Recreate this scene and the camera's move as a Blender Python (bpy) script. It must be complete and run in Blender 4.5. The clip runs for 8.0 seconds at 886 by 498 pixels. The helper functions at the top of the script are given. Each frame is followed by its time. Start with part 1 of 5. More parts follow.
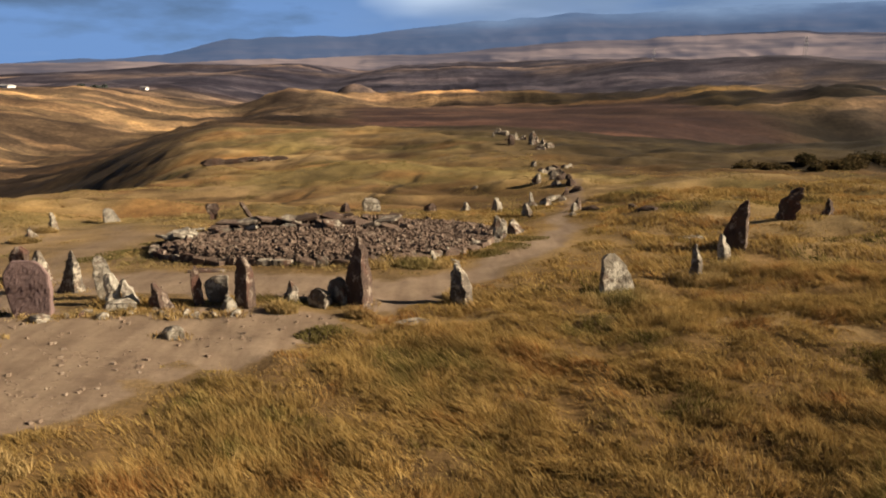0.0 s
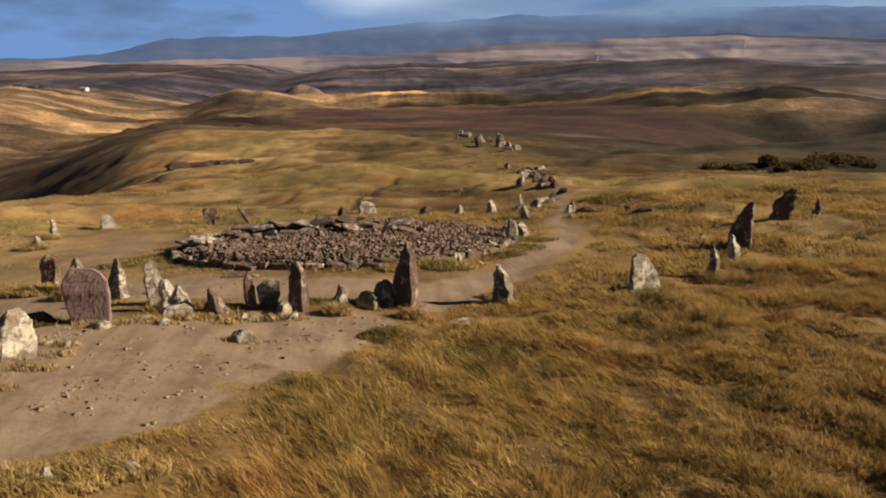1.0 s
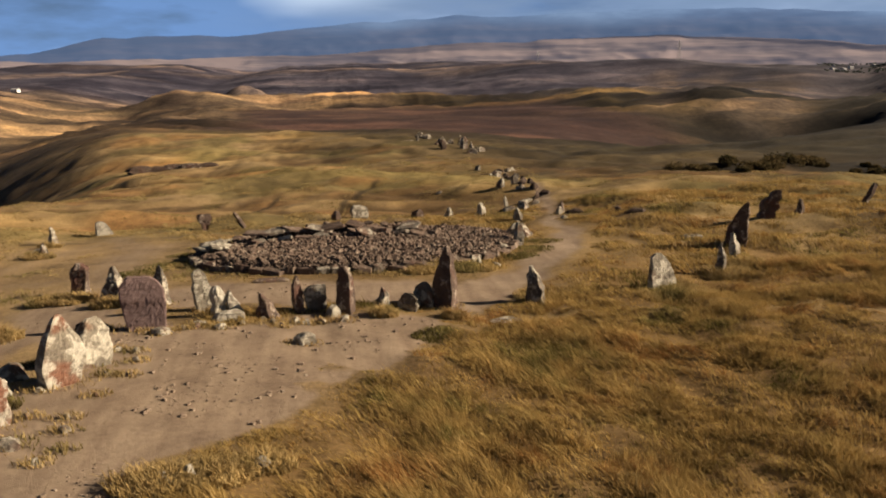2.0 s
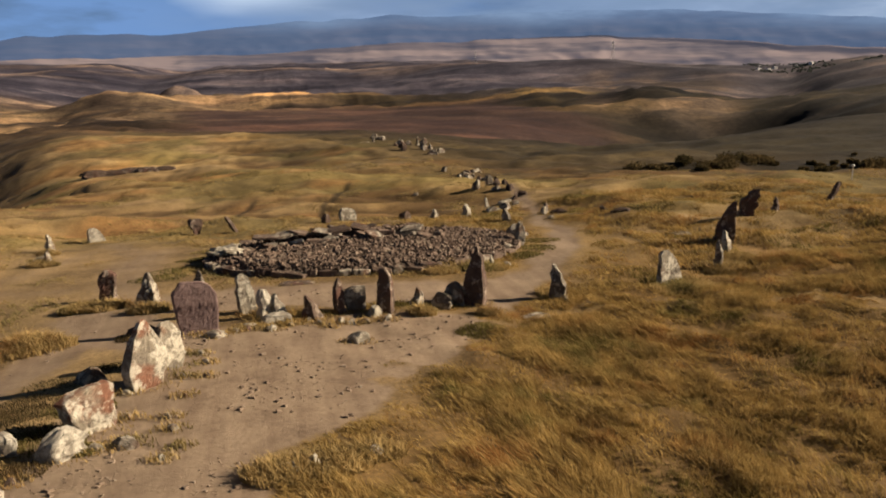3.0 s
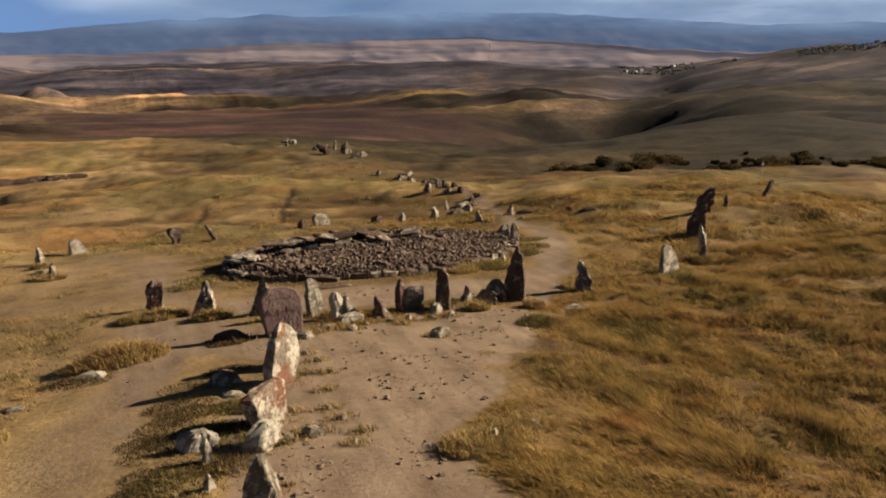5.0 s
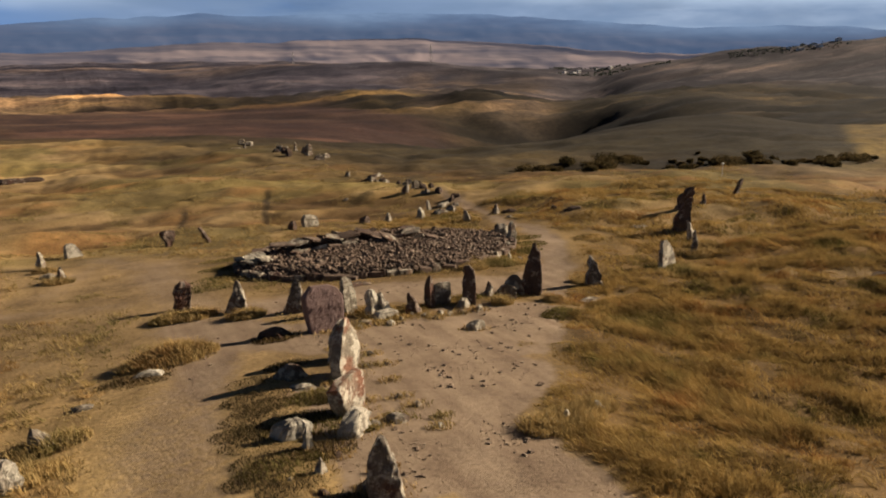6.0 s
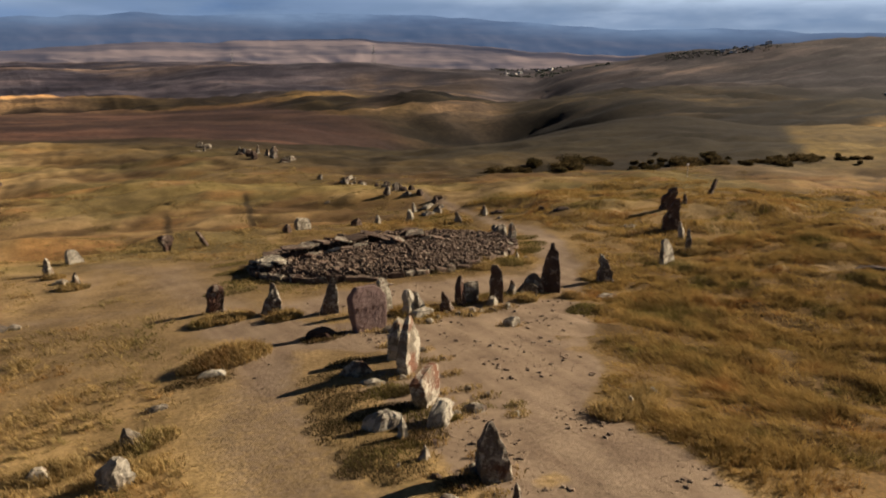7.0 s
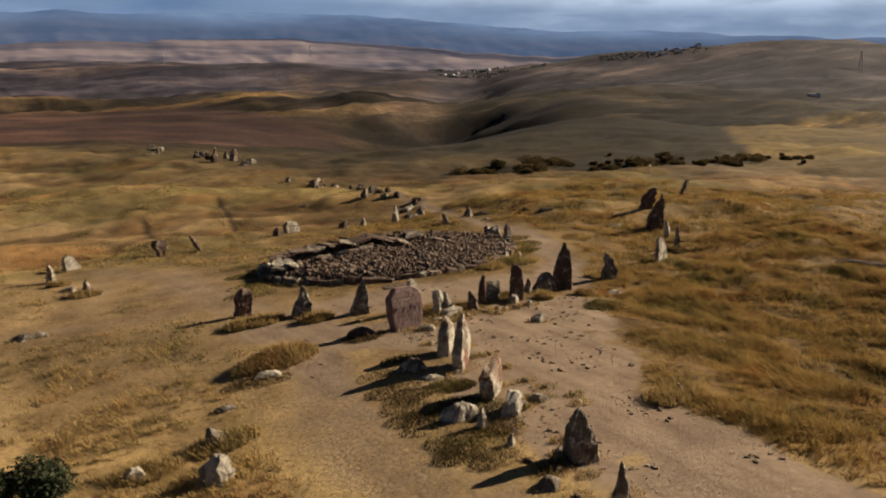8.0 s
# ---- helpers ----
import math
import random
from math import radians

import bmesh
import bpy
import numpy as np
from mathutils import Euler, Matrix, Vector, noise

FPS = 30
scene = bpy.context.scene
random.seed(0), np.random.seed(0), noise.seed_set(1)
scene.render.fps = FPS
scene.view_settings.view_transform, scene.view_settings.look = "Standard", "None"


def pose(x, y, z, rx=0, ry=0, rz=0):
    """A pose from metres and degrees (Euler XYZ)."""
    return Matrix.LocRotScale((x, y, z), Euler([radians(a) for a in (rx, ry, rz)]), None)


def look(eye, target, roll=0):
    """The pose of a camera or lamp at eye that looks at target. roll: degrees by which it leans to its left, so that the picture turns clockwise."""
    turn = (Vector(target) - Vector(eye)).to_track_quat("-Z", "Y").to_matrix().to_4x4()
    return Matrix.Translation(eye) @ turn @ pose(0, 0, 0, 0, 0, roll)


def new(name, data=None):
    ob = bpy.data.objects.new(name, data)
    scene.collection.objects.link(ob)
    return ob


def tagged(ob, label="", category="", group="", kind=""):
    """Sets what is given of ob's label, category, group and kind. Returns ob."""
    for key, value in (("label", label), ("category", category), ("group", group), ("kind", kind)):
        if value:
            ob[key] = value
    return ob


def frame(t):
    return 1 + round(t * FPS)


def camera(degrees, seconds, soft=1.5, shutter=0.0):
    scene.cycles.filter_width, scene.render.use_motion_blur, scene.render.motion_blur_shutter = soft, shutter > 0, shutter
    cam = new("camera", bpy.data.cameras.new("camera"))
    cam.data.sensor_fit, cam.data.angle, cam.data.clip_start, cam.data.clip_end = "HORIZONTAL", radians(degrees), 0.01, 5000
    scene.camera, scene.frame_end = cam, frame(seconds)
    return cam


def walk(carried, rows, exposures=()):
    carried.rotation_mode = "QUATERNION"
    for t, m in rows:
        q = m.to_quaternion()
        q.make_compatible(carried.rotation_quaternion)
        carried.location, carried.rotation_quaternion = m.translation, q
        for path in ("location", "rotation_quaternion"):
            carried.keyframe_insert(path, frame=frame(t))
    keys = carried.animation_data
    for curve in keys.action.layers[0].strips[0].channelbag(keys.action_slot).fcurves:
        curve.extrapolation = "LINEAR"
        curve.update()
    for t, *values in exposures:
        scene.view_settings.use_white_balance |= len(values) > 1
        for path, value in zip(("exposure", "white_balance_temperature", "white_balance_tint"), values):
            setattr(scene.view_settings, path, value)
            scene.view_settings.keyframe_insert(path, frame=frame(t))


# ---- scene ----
cam = camera(58.7, 8.0, soft=1.95)
METRES, EYE, TILT, LEAN, TURN = 36.0, 8.5, -11.5, 0.0, 0.0
ROWS = [
    (0.0, 0.0, 0.0, 0.0, 0.0, 0.0, -0.0),
    (0.5, -0.053, -0.0179, 0.0013, -1.78, 0.02, 0.32),
    (1.0, -0.1124, -0.0363, 0.0031, -3.83, 0.03, 0.72),
    (1.5, -0.1687, -0.0531, 0.0057, -5.8, 0.02, 1.16),
    (3.0, -0.3515, -0.1005, 0.015, -12.37, -0.22, 2.61),
    (3.5, -0.4076, -0.1111, 0.0187, -14.48, -0.33, 3.06),
    (4.0, -0.4693, -0.1195, 0.0237, -16.78, -0.46, 3.5),
    (4.5, -0.5278, -0.1243, 0.0268, -18.89, -0.56, 3.89),
    (6.0, -0.7148, -0.1243, 0.0358, -25.31, -0.98, 5.01),
    (6.5, -0.7774, -0.1202, 0.0414, -27.37, -1.14, 5.35),
    (7.0, -0.8465, -0.1128, 0.0484, -29.49, -1.31, 5.68),
    (7.5, -0.91, -0.1026, 0.0556, -31.6, -1.51, 6.03),
    (8.0, -0.9784, -0.0873, 0.0644, -34.02, -1.76, 6.42),
]
walk(cam, [(t, pose(0, 0, EYE, TILT, LEAN, TURN) @ pose(METRES * x, METRES * y, METRES * z, 90 + pitch, roll, yaw)) for t, x, y, z, yaw, pitch, roll in ROWS],
     exposures=[(0.0, 1.12), (4.0, 1.09), (8.0, 0.92)])
SUN_EL, SUN_AZ = 27.0, 100.0      # degrees: height over the horizon, clockwise from +y
world = bpy.data.worlds.new("sky")
scene.world = world
world.use_nodes = True
wn, wl = world.node_tree.nodes, world.node_tree.links
wn.clear()
sky = wn.new("ShaderNodeTexSky")
sky.sky_type, sky.sun_disc = "NISHITA", False
sky.sun_elevation, sky.sun_rotation = radians(SUN_EL), radians(SUN_AZ)
sky.altitude, sky.air_density, sky.dust_density, sky.ozone_density = 1700, 1.0, 0.6, 1.5
# broken cloud over the whole sky, drawn out flat towards the horizon
coord = wn.new("ShaderNodeTexCoord")
stretch = wn.new("ShaderNodeMapping")
stretch.inputs["Scale"].default_value = (2.2, 2.2, 9.0)
wl.new(coord.outputs["Generated"], stretch.inputs["Vector"])
puff = wn.new("ShaderNodeTexNoise")
puff.inputs["Scale"].default_value, puff.inputs["Detail"].default_value, puff.inputs["Roughness"].default_value = 1.6, 6.0, 0.55
wl.new(stretch.outputs["Vector"], puff.inputs["Vector"])
cover = wn.new("ShaderNodeValToRGB")
cover.color_ramp.elements[0].position, cover.color_ramp.elements[1].position = 0.25, 0.50
wl.new(puff.outputs["Fac"], cover.inputs["Fac"])
tone = wn.new("ShaderNodeTexNoise")
tone.inputs["Scale"].default_value, tone.inputs["Detail"].default_value = 1.5, 3.0
wl.new(stretch.outputs["Vector"], tone.inputs["Vector"])
cloud = wn.new("ShaderNodeValToRGB")
cloud.color_ramp.elements[0].position, cloud.color_ramp.elements[0].color = 0.35, (10.1, 18.7, 36.6, 1)
cloud.color_ramp.elements[1].position, cloud.color_ramp.elements[1].color = 0.71, (39.0, 47.5, 60.0, 1)
toward = wn.new("ShaderNodeVectorMath")
toward.operation = "DOT_PRODUCT"
toward.inputs[1].default_value = (0.97, -0.22, 0.0)
wl.new(coord.outputs["Generated"], toward.inputs[0])
lit = wn.new("ShaderNodeMath")
lit.operation = "MULTIPLY_ADD"
lit.inputs[1].default_value = 0.42
wl.new(toward.outputs["Value"], lit.inputs[0])
wl.new(tone.outputs["Fac"], lit.inputs[2])
wl.new(lit.outputs["Value"], cloud.inputs["Fac"])
blend = wn.new("ShaderNodeMix")
blend.data_type = "RGBA"
# the haze and cloud thin out overhead
split = wn.new("ShaderNodeSeparateXYZ")
wl.new(coord.outputs["Generated"], split.inputs["Vector"])
thin = wn.new("ShaderNodeMapRange")
thin.inputs["From Min"].default_value, thin.inputs["From Max"].default_value = 0.09, 0.30
thin.inputs["To Min"].default_value, thin.inputs["To Max"].default_value = 1.0, 0.05
wl.new(split.outputs["Z"], thin.inputs["Value"])
amount = wn.new("ShaderNodeMath")
amount.operation = "MULTIPLY"
wl.new(cover.outputs["Color"], amount.inputs[0])
wl.new(thin.outputs["Result"], amount.inputs[1])
wl.new(amount.outputs["Value"], blend.inputs["Factor"])
wl.new(sky.outputs["Color"], blend.inputs["A"])
wl.new(cloud.outputs["Color"], blend.inputs["B"])
back = wn.new("ShaderNodeBackground")
back.inputs["Strength"].default_value = 0.0078
wl.new(blend.outputs["Result"], back.inputs["Color"])
wout = wn.new("ShaderNodeOutputWorld")
wl.new(back.outputs["Background"], wout.inputs["Surface"])

lamp = bpy.data.lights.new("sun", "SUN")
lamp.energy, lamp.angle, lamp.color = 5.4, radians(0.6), (1.0, 0.83, 0.625)
sun = new("sun", lamp)
sa, se = radians(SUN_AZ), radians(SUN_EL)
sun.matrix_world = look((math.sin(sa) * math.cos(se) * 400, math.cos(sa) * math.cos(se) * 400, math.sin(se) * 400), (0, 0, 0))


# ---------------------------------------------------------------- noise and land form
def lattice(ix, iy, seed):
    n = (ix.astype(np.int64) * 374761393 + iy.astype(np.int64) * 668265263 + seed * 974634777) & 0x7FFFFFFF
    n = ((n ^ (n >> 13)) * 1274126177) & 0x7FFFFFFF
    return ((n ^ (n >> 16)) & 0xFFFF) / 65535.0


def vnoise(x, y, size, seed=0):
    """Smooth noise from 0 to 1, with lumps of that size in metres."""
    x, y = np.asarray(x, float) / size + 500.0, np.asarray(y, float) / size + 500.0
    ix, iy = np.floor(x), np.floor(y)
    fx, fy = x - ix, y - iy
    fx, fy = fx * fx * (3 - 2 * fx), fy * fy * (3 - 2 * fy)
    a, b = lattice(ix, iy, seed), lattice(ix + 1, iy, seed)
    c, d = lattice(ix, iy + 1, seed), lattice(ix + 1, iy + 1, seed)
    return (a * (1 - fx) + b * fx) * (1 - fy) + (c * (1 - fx) + d * fx) * fy


def fbm(x, y, size, seed=0, octaves=4):
    total, amp, s = 0.0, 0.5, 0.0
    for k in range(octaves):
        total = total + amp * vnoise(x, y, size / 2 ** k, seed + k)
        s += amp
        amp *= 0.5
    return total / s


def ease(v):
    v = np.clip(v, 0, 1)
    return v * v * (3 - 2 * v)


SWELLS = {8: (-0.35, 1.62, -1.09, 0.41, 0.32), 24: (-1.04, 1.49, -1.2, 0.9, 0.29), 40: (-0.89, 0.6, 0.61, 0.4, 0.42), 56: (0.83, -0.32, -0.4, 0.15, 1.24), 76: (-0.98, -0.56, 0.4, -0.36, 1.31)}


def hill(x, y, cx, cy, rx, ry, top, turn=0.0):
    c, s = math.cos(radians(turn)), math.sin(radians(turn))
    u, v = ((x - cx) * c + (y - cy) * s) / rx, (-(x - cx) * s + (y - cy) * c) / ry
    return top * np.exp(-(u * u + v * v))


def ridged(x, y, size, seed):
    return 1 - np.abs(2 * fbm(x, y, size, seed, 4) - 1) * 1.6


def ploughed(x, y, d):
    """1 on the ploughed land below the hilltop."""
    wob = 60 * (fbm(x, y, 160, 81) - 0.5)
    return ease((y + wob * 0.4 - 262) / 24) * ease((800 - y + wob) / 70) * ease((x + 75 + wob * 0.5 + 0.1 * (y - 400)) / 40) * ease((165 + 0.1 * y - x + wob) / 50)


def humps(x, y):
    """Hummocks and hollows of the rear meadow, from about -0.5 to 0.5."""
    return (fbm(x + 0.4 * y, y * 1.5, 11, 201) - 0.5) * 1.7


def land(x, y):
    """Height of the ground: the hilltop of the stones, the valley beside it, the rolling country beyond."""
    x, y = np.asarray(x, float), np.asarray(y, float)
    z = np.full(np.broadcast(x, y).shape, -0.8)
    for cy, row in SWELLS.items():
        for cx, top in zip((-32, -16, 0, 16, 34), row):
            z = z + top * np.exp(-((x - cx) ** 2 + (y - cy) ** 2) / 392)
    d = np.hypot(x + 15, y)
    z = z + hill(x, y, 14, 152, 16, 26, 0.9) - hill(x, y, -46, 146, 34, 50, 4.3) + hill(x, y, -22.3, 29.0, 1.5, 0.9, 0.4)
    brink = -46 + 0.3 * np.clip(y - 68, -60, 45) - 0.22 * np.clip(y - 113, 0, 300)
    gorge = ease((brink - x) / (52 + 0.25 * np.clip(y - 100, 0, 300))) * ease((y + 120) / 160)
    drop = -9.2 * ease((y - 208) / 170) * ease(1.4 - np.maximum(x - 90, 0) / 160)
    west = -30.0 + 25 * ease((-x - 215) / 190) + 9 * ease((d - 420) / 420)
    z = z + drop * (1 - gorge) + west * gorge
    field = ploughed(x, y, d)
    z = z + 3 * ease((d - 560) / 440)
    # the far country climbs gently, least in the west and along the eastern valley
    steep = np.interp(np.degrees(np.arctan2(x + 15, y)), (-60, -31, -25, -18, -8, 2, 14, 24, 33, 42, 55, 75), (0.8, 0.45, 0.85, 1.2, 1.6, 2.1, 2.1, 1.8, 1.5, 1.45, 1.6, 1.7))
    z = z + (8 + 2300 * np.tan(np.radians(steep))) * ease((d - 850) / 1700) - 0.05 * np.maximum(d - 2600, 0)
    folds = ridged(x * 0.7, y * 1.3, 170, 21) * 8 + ridged(x * 0.8 + 0.4 * y, y * 1.3, 75, 25) * 7.5 + ridged(x, y, 38, 28) * 3.4 - 13
    z = z + folds * ease((d - 185) / 200) * (1 - 0.85 * field) * (1 - 0.5 * ease((d - 1100) / 500))
    z = z + (fbm(x, y, 700, 31) - 0.5) * 26 * ease((d - 1000) / 900) + (ridged(x * 0.7, y * 1.4, 330, 35) - 0.5) * 17 * ease((d - 1050) / 600)
    z = z + (fbm(x, y, 18, 41) - 0.5) * 1.3 * ease((d - 70) / 60)
    z = z + (fbm(x, y, 4.5, 45, 3) - 0.5) * (0.10 + 0.42 * np.maximum(np.maximum(ease((y - 50) / 8), ease((x + 3) / 6)), ease((-x - 25) / 4)) * (1 - ease((d - 220) / 80)))
    z = z + (fbm(x + 0.5 * y, y, 1.7, 49, 2) - 0.5) * 0.55 * ease((x + 11) / 5) * ease((34 + 0.2 * x - y) / 4)
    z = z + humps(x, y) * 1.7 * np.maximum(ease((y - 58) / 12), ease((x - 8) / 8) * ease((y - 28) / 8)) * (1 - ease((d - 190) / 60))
    z = z + hill(x, y, -168, 873, 46, 50, 17, 20) + hill(x, y, -185, 900, 130, 60, 4, 20) + hill(x, y, -122, 1093, 24, 24, 18) + hill(x, y, 40, 930, 240, 60, 9, -8)
    z = z + hill(x, y, 165, 200, 75, 34, 6.0, 35) + hill(x, y, 262, 540, 95, 60, 6, -20) + hill(x, y, 150, 600, 70, 40, 3)
    z = z - hill(x, y, 215, 380, 60, 190, 22, -38) - hill(x, y, 620, 900, 60, 420, 26, -38)
    z = z + hill(x, y, 560, 1370, 300, 150, 26, -12) + hill(x, y, 1280, 820, 520, 330, 66, 30) + hill(x, y, 330, 330, 60, 46, 4, 30) + hill(x, y, 1040, 1130, 300, 170, 27, 40)
    spur = ridged((x - y) * 0.9, (x + y) * 0.45, 95, 231)
    z = z + spur * 9 * np.exp(-(((x - 330) / 170) ** 2 + ((y - 760) / 260) ** 2)) + spur * 6 * np.exp(-(((x - 520) / 260) ** 2 + ((y - 560) / 160) ** 2))
    z = z - hill(x, y, 49, 108, 26, 6, 1.1, -14) + hill(x, y, 52, 96, 20, 6, 0.5, -14)
    return z


def ground_z(x, y):
    return float(land(x, y))


def shade_band(x, y):
    """1 on the dark band along the hilltop's far edge, cloud shadow painted into the cover."""
    return np.clip((x - 6 + (y - 90) * 0.35) / 34, 0, 1) * np.clip((y - 80 + 24 * fbm(x, y, 20, 79)) / 26, 0, 1)


def scrubby(x, y):
    """1 in the band of dark scrub along the eastern edge of the hilltop."""
    return np.clip(1.25 - np.hypot((x - 72) / 34, (y - 92 + 0.16 * (x - 70)) / 9) ** 2 + 1.6 * (fbm(x, y, 9, 78) - 0.5), 0, 1)


# trodden earth: stretches of lane as (x0, y0, x1, y1, half width)
LANES = [(-14.3, 16.7, -5.2, 28.4, 1.5), (-7.5, 27.4, -13, 26, 2.6), (-9.8, 24.8, -14, 24, 2.9), (-12.6, 21, -15, 20, 2.9), (-15.2, 18, -16.4, 4, 2.6)]
LANES += [(-16.4, 4, -17, -40, 2.6), (-15, 27, -19, 30, 2.1), (-19, 31, -21.5, 34.5, 1.7), (-21, 29, -23.4, 22, 1.7)]
LANES += [(-23.4, 22, -24.0, 12, 2.1), (-24.0, 12, -25, -40, 2.2), (-17.5, 35.3, -10, 34.1, 2.3), (-10, 34.1, -3, 33.3, 1.9)]
LANES += [(-3, 33.3, 1.4, 36, 1.3), (1.4, 36, 5.7, 43, 0.9), (5.7, 43, 7.9, 49.7, 0.8), (7.9, 49.7, 8.1, 54, 0.55), (8.1, 54, 10.3, 62, 0.4)]
LANES += [(10.3, 62, 13.2, 78, 0.35), (-20, 37, -21, 45, 1.9), (-21, 45, -20.5, 52, 1.9), (-21.5, 52, -24, 57, 1.8), (-24.5, 54, -27, 46, 1.3)]
LANES += [(-0.5, 29.4, 2.5, 28.9, -0.3), (2.5, 28.9, 9.1, 29.4, -0.3), (9.1, 29.4, 12.8, 27.8, -0.3), (12.8, 27.8, 17.5, 24.0, -0.3), (-17.8, 22, -18.6, 6, 1.6), (-23, 41, -32, 43, 1.0), (-2.5, 30.6, -1.0, 33.0, 0.8)]


def lane_gap(x, y):
    """Metres from the edge of the nearest lane, below zero on it."""
    x, y = np.asarray(x, float), np.asarray(y, float)
    near = np.full(np.broadcast(x, y).shape, 9.0)
    for x0, y0, x1, y1, r in LANES:
        dx, dy = x1 - x0, y1 - y0
        t = np.clip(((x - x0) * dx + (y - y0) * dy) / (dx * dx + dy * dy), 0, 1)
        near = np.minimum(near, np.hypot(x - x0 - t * dx, y - y0 - t * dy) - r)
    return near


def bare(x, y):
    """1 where the earth is trodden bare, 0 in the grass."""
    near = lane_gap(x, y)
    near = near + (fbm(x, y, 2.4, 51) - 0.5) * 1.5 + (fbm(x, y, 0.6, 57, 2) - 0.5) * 0.5
    soft = 1.2 + 2.2 * ease((-x - 17) / 4) + 1.2 * ease((y - 33) / 3)
    mask = ease(0.5 - near / soft)
    # the planted strip among the row of boulders, and tufts in the lanes
    strip = np.exp(-(((x + 20.4) / 1.15) ** 2 + ((y - 18.8) / 5.5) ** 2) ** 2)
    tuft = sum(np.exp(-(((x - a) / 0.75) ** 2 + ((y - b) / 0.5) ** 2) ** 2) for a, b in ((-8.3, 23.6), (-7.2, 22.9), (-9.0, 21.9), (-17.6, 12.6)))
    thin = np.maximum(ease((-x - 20.5) / 2.5), ease((y - 34) / 3) * ease((-x - 13) / 3))
    return mask * (1 - 0.5 * thin) * (1 - 0.75 * np.clip(strip, 0, 1)) * (1 - 0.7 * np.clip(tuft, 0, 1))


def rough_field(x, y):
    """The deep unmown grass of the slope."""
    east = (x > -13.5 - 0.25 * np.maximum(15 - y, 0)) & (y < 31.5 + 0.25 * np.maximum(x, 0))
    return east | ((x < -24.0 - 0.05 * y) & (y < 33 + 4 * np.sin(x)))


# ---------------------------------------------------------------- materials
LAND_TONE = 0.48      # dry summer land and weathered stone give back about this share of the tones below


def dry(colour):
    return tuple(LAND_TONE * v for v in colour)


def material(name, rough=0.9, spec=0.25):
    m = bpy.data.materials.new(name)
    m.use_nodes = True
    n, l = m.node_tree.nodes, m.node_tree.links
    b = n["Principled BSDF"]
    b.inputs["Roughness"].default_value = rough
    b.inputs["Specular IOR Level"].default_value = spec
    return m, n, l, b


def noise_node(n, l, scale, detail=5.0, rough=0.6, vector=None):
    t = n.new("ShaderNodeTexNoise")
    t.inputs["Scale"].default_value, t.inputs["Detail"].default_value, t.inputs["Roughness"].default_value = scale, detail, rough
    if vector:
        l.new(vector, t.inputs["Vector"])
    return t.outputs["Fac"]


def ramp(n, l, fac, *stops):
    r = n.new("ShaderNodeValToRGB")
    e = r.color_ramp.elements
    while len(e) < len(stops):
        e.new(0.5)
    for k, (p, c) in enumerate(stops):
        e[k].position, e[k].color = p, (*c, 1) if len(c) == 3 else c
    l.new(fac, r.inputs["Fac"])
    return r.outputs["Color"]


def mix(n, l, fac, a, b, mode="MIX"):
    m = n.new("ShaderNodeMix")
    m.data_type, m.blend_type = "RGBA", mode
    for key, v in (("Factor", fac), ("A", a), ("B", b)):
        if isinstance(v, (int, float)):
            m.inputs[key].default_value = v
        elif isinstance(v, tuple):
            m.inputs[key].default_value = (*v, 1)
        else:
            l.new(v, m.inputs[key])
    return m.outputs["Result"]


def bump(n, l, b, height, strength, distance):
    k = n.new("ShaderNodeBump")
    k.inputs["Strength"].default_value, k.inputs["Distance"].default_value = strength, distance
    l.new(height, k.inputs["Height"])
    l.new(k.outputs["Normal"], b.inputs["Normal"])


GREY = lambda v: (v, v, v)


def stone_material(name, body, deep, lichen, amount, rust=None, rust_at=0.6):
    """Weathered basalt: body and deep tones, pale lichen crusts, rust faces."""
    m, n, l, b = material(name, 0.92, 0.2)
    at = n.new("ShaderNodeTexCoord").outputs["Object"]
    info = n.new("ShaderNodeObjectInfo").outputs["Random"]
    move = n.new("ShaderNodeVectorMath")
    move.operation = "ADD"
    spread = n.new("ShaderNodeVectorMath")
    spread.operation = "SCALE"
    spread.inputs[0].default_value = (37, 53, 71)
    l.new(info, spread.inputs["Scale"])
    l.new(at, move.inputs[0])
    l.new(spread.outputs["Vector"], move.inputs[1])
    at = move.outputs["Vector"]
    body, deep, lichen = dry(body), dry(deep), dry(lichen)
    c = mix(n, l, ramp(n, l, noise_node(n, l, 1.6, 8, 0.65, at), (0.25, GREY(0)), (0.62, GREY(1))), deep, body)
    if rust:
        rust = dry(rust)
        c = mix(n, l, ramp(n, l, noise_node(n, l, 1.1, 4, 0.5, at), (rust_at - 0.08, GREY(0)), (rust_at + 0.04, GREY(1))), c, rust)
    crust = noise_node(n, l, 2.0, 9, 0.72, at)
    c = mix(n, l, ramp(n, l, crust, (1.0 - amount - 0.03, GREY(0)), (1.0 - amount + 0.05, GREY(0.92))), c, lichen)
    speck = noise_node(n, l, 24, 6, 0.7, at)
    c = mix(n, l, 0.5, c, ramp(n, l, speck, (0.3, GREY(0.45)), (0.7, GREY(1.3))), "MULTIPLY")
    l.new(c, b.inputs["Base Color"])
    bump(n, l, b, noise_node(n, l, 9, 9, 0.7, at), 0.6, 0.07)
    return m


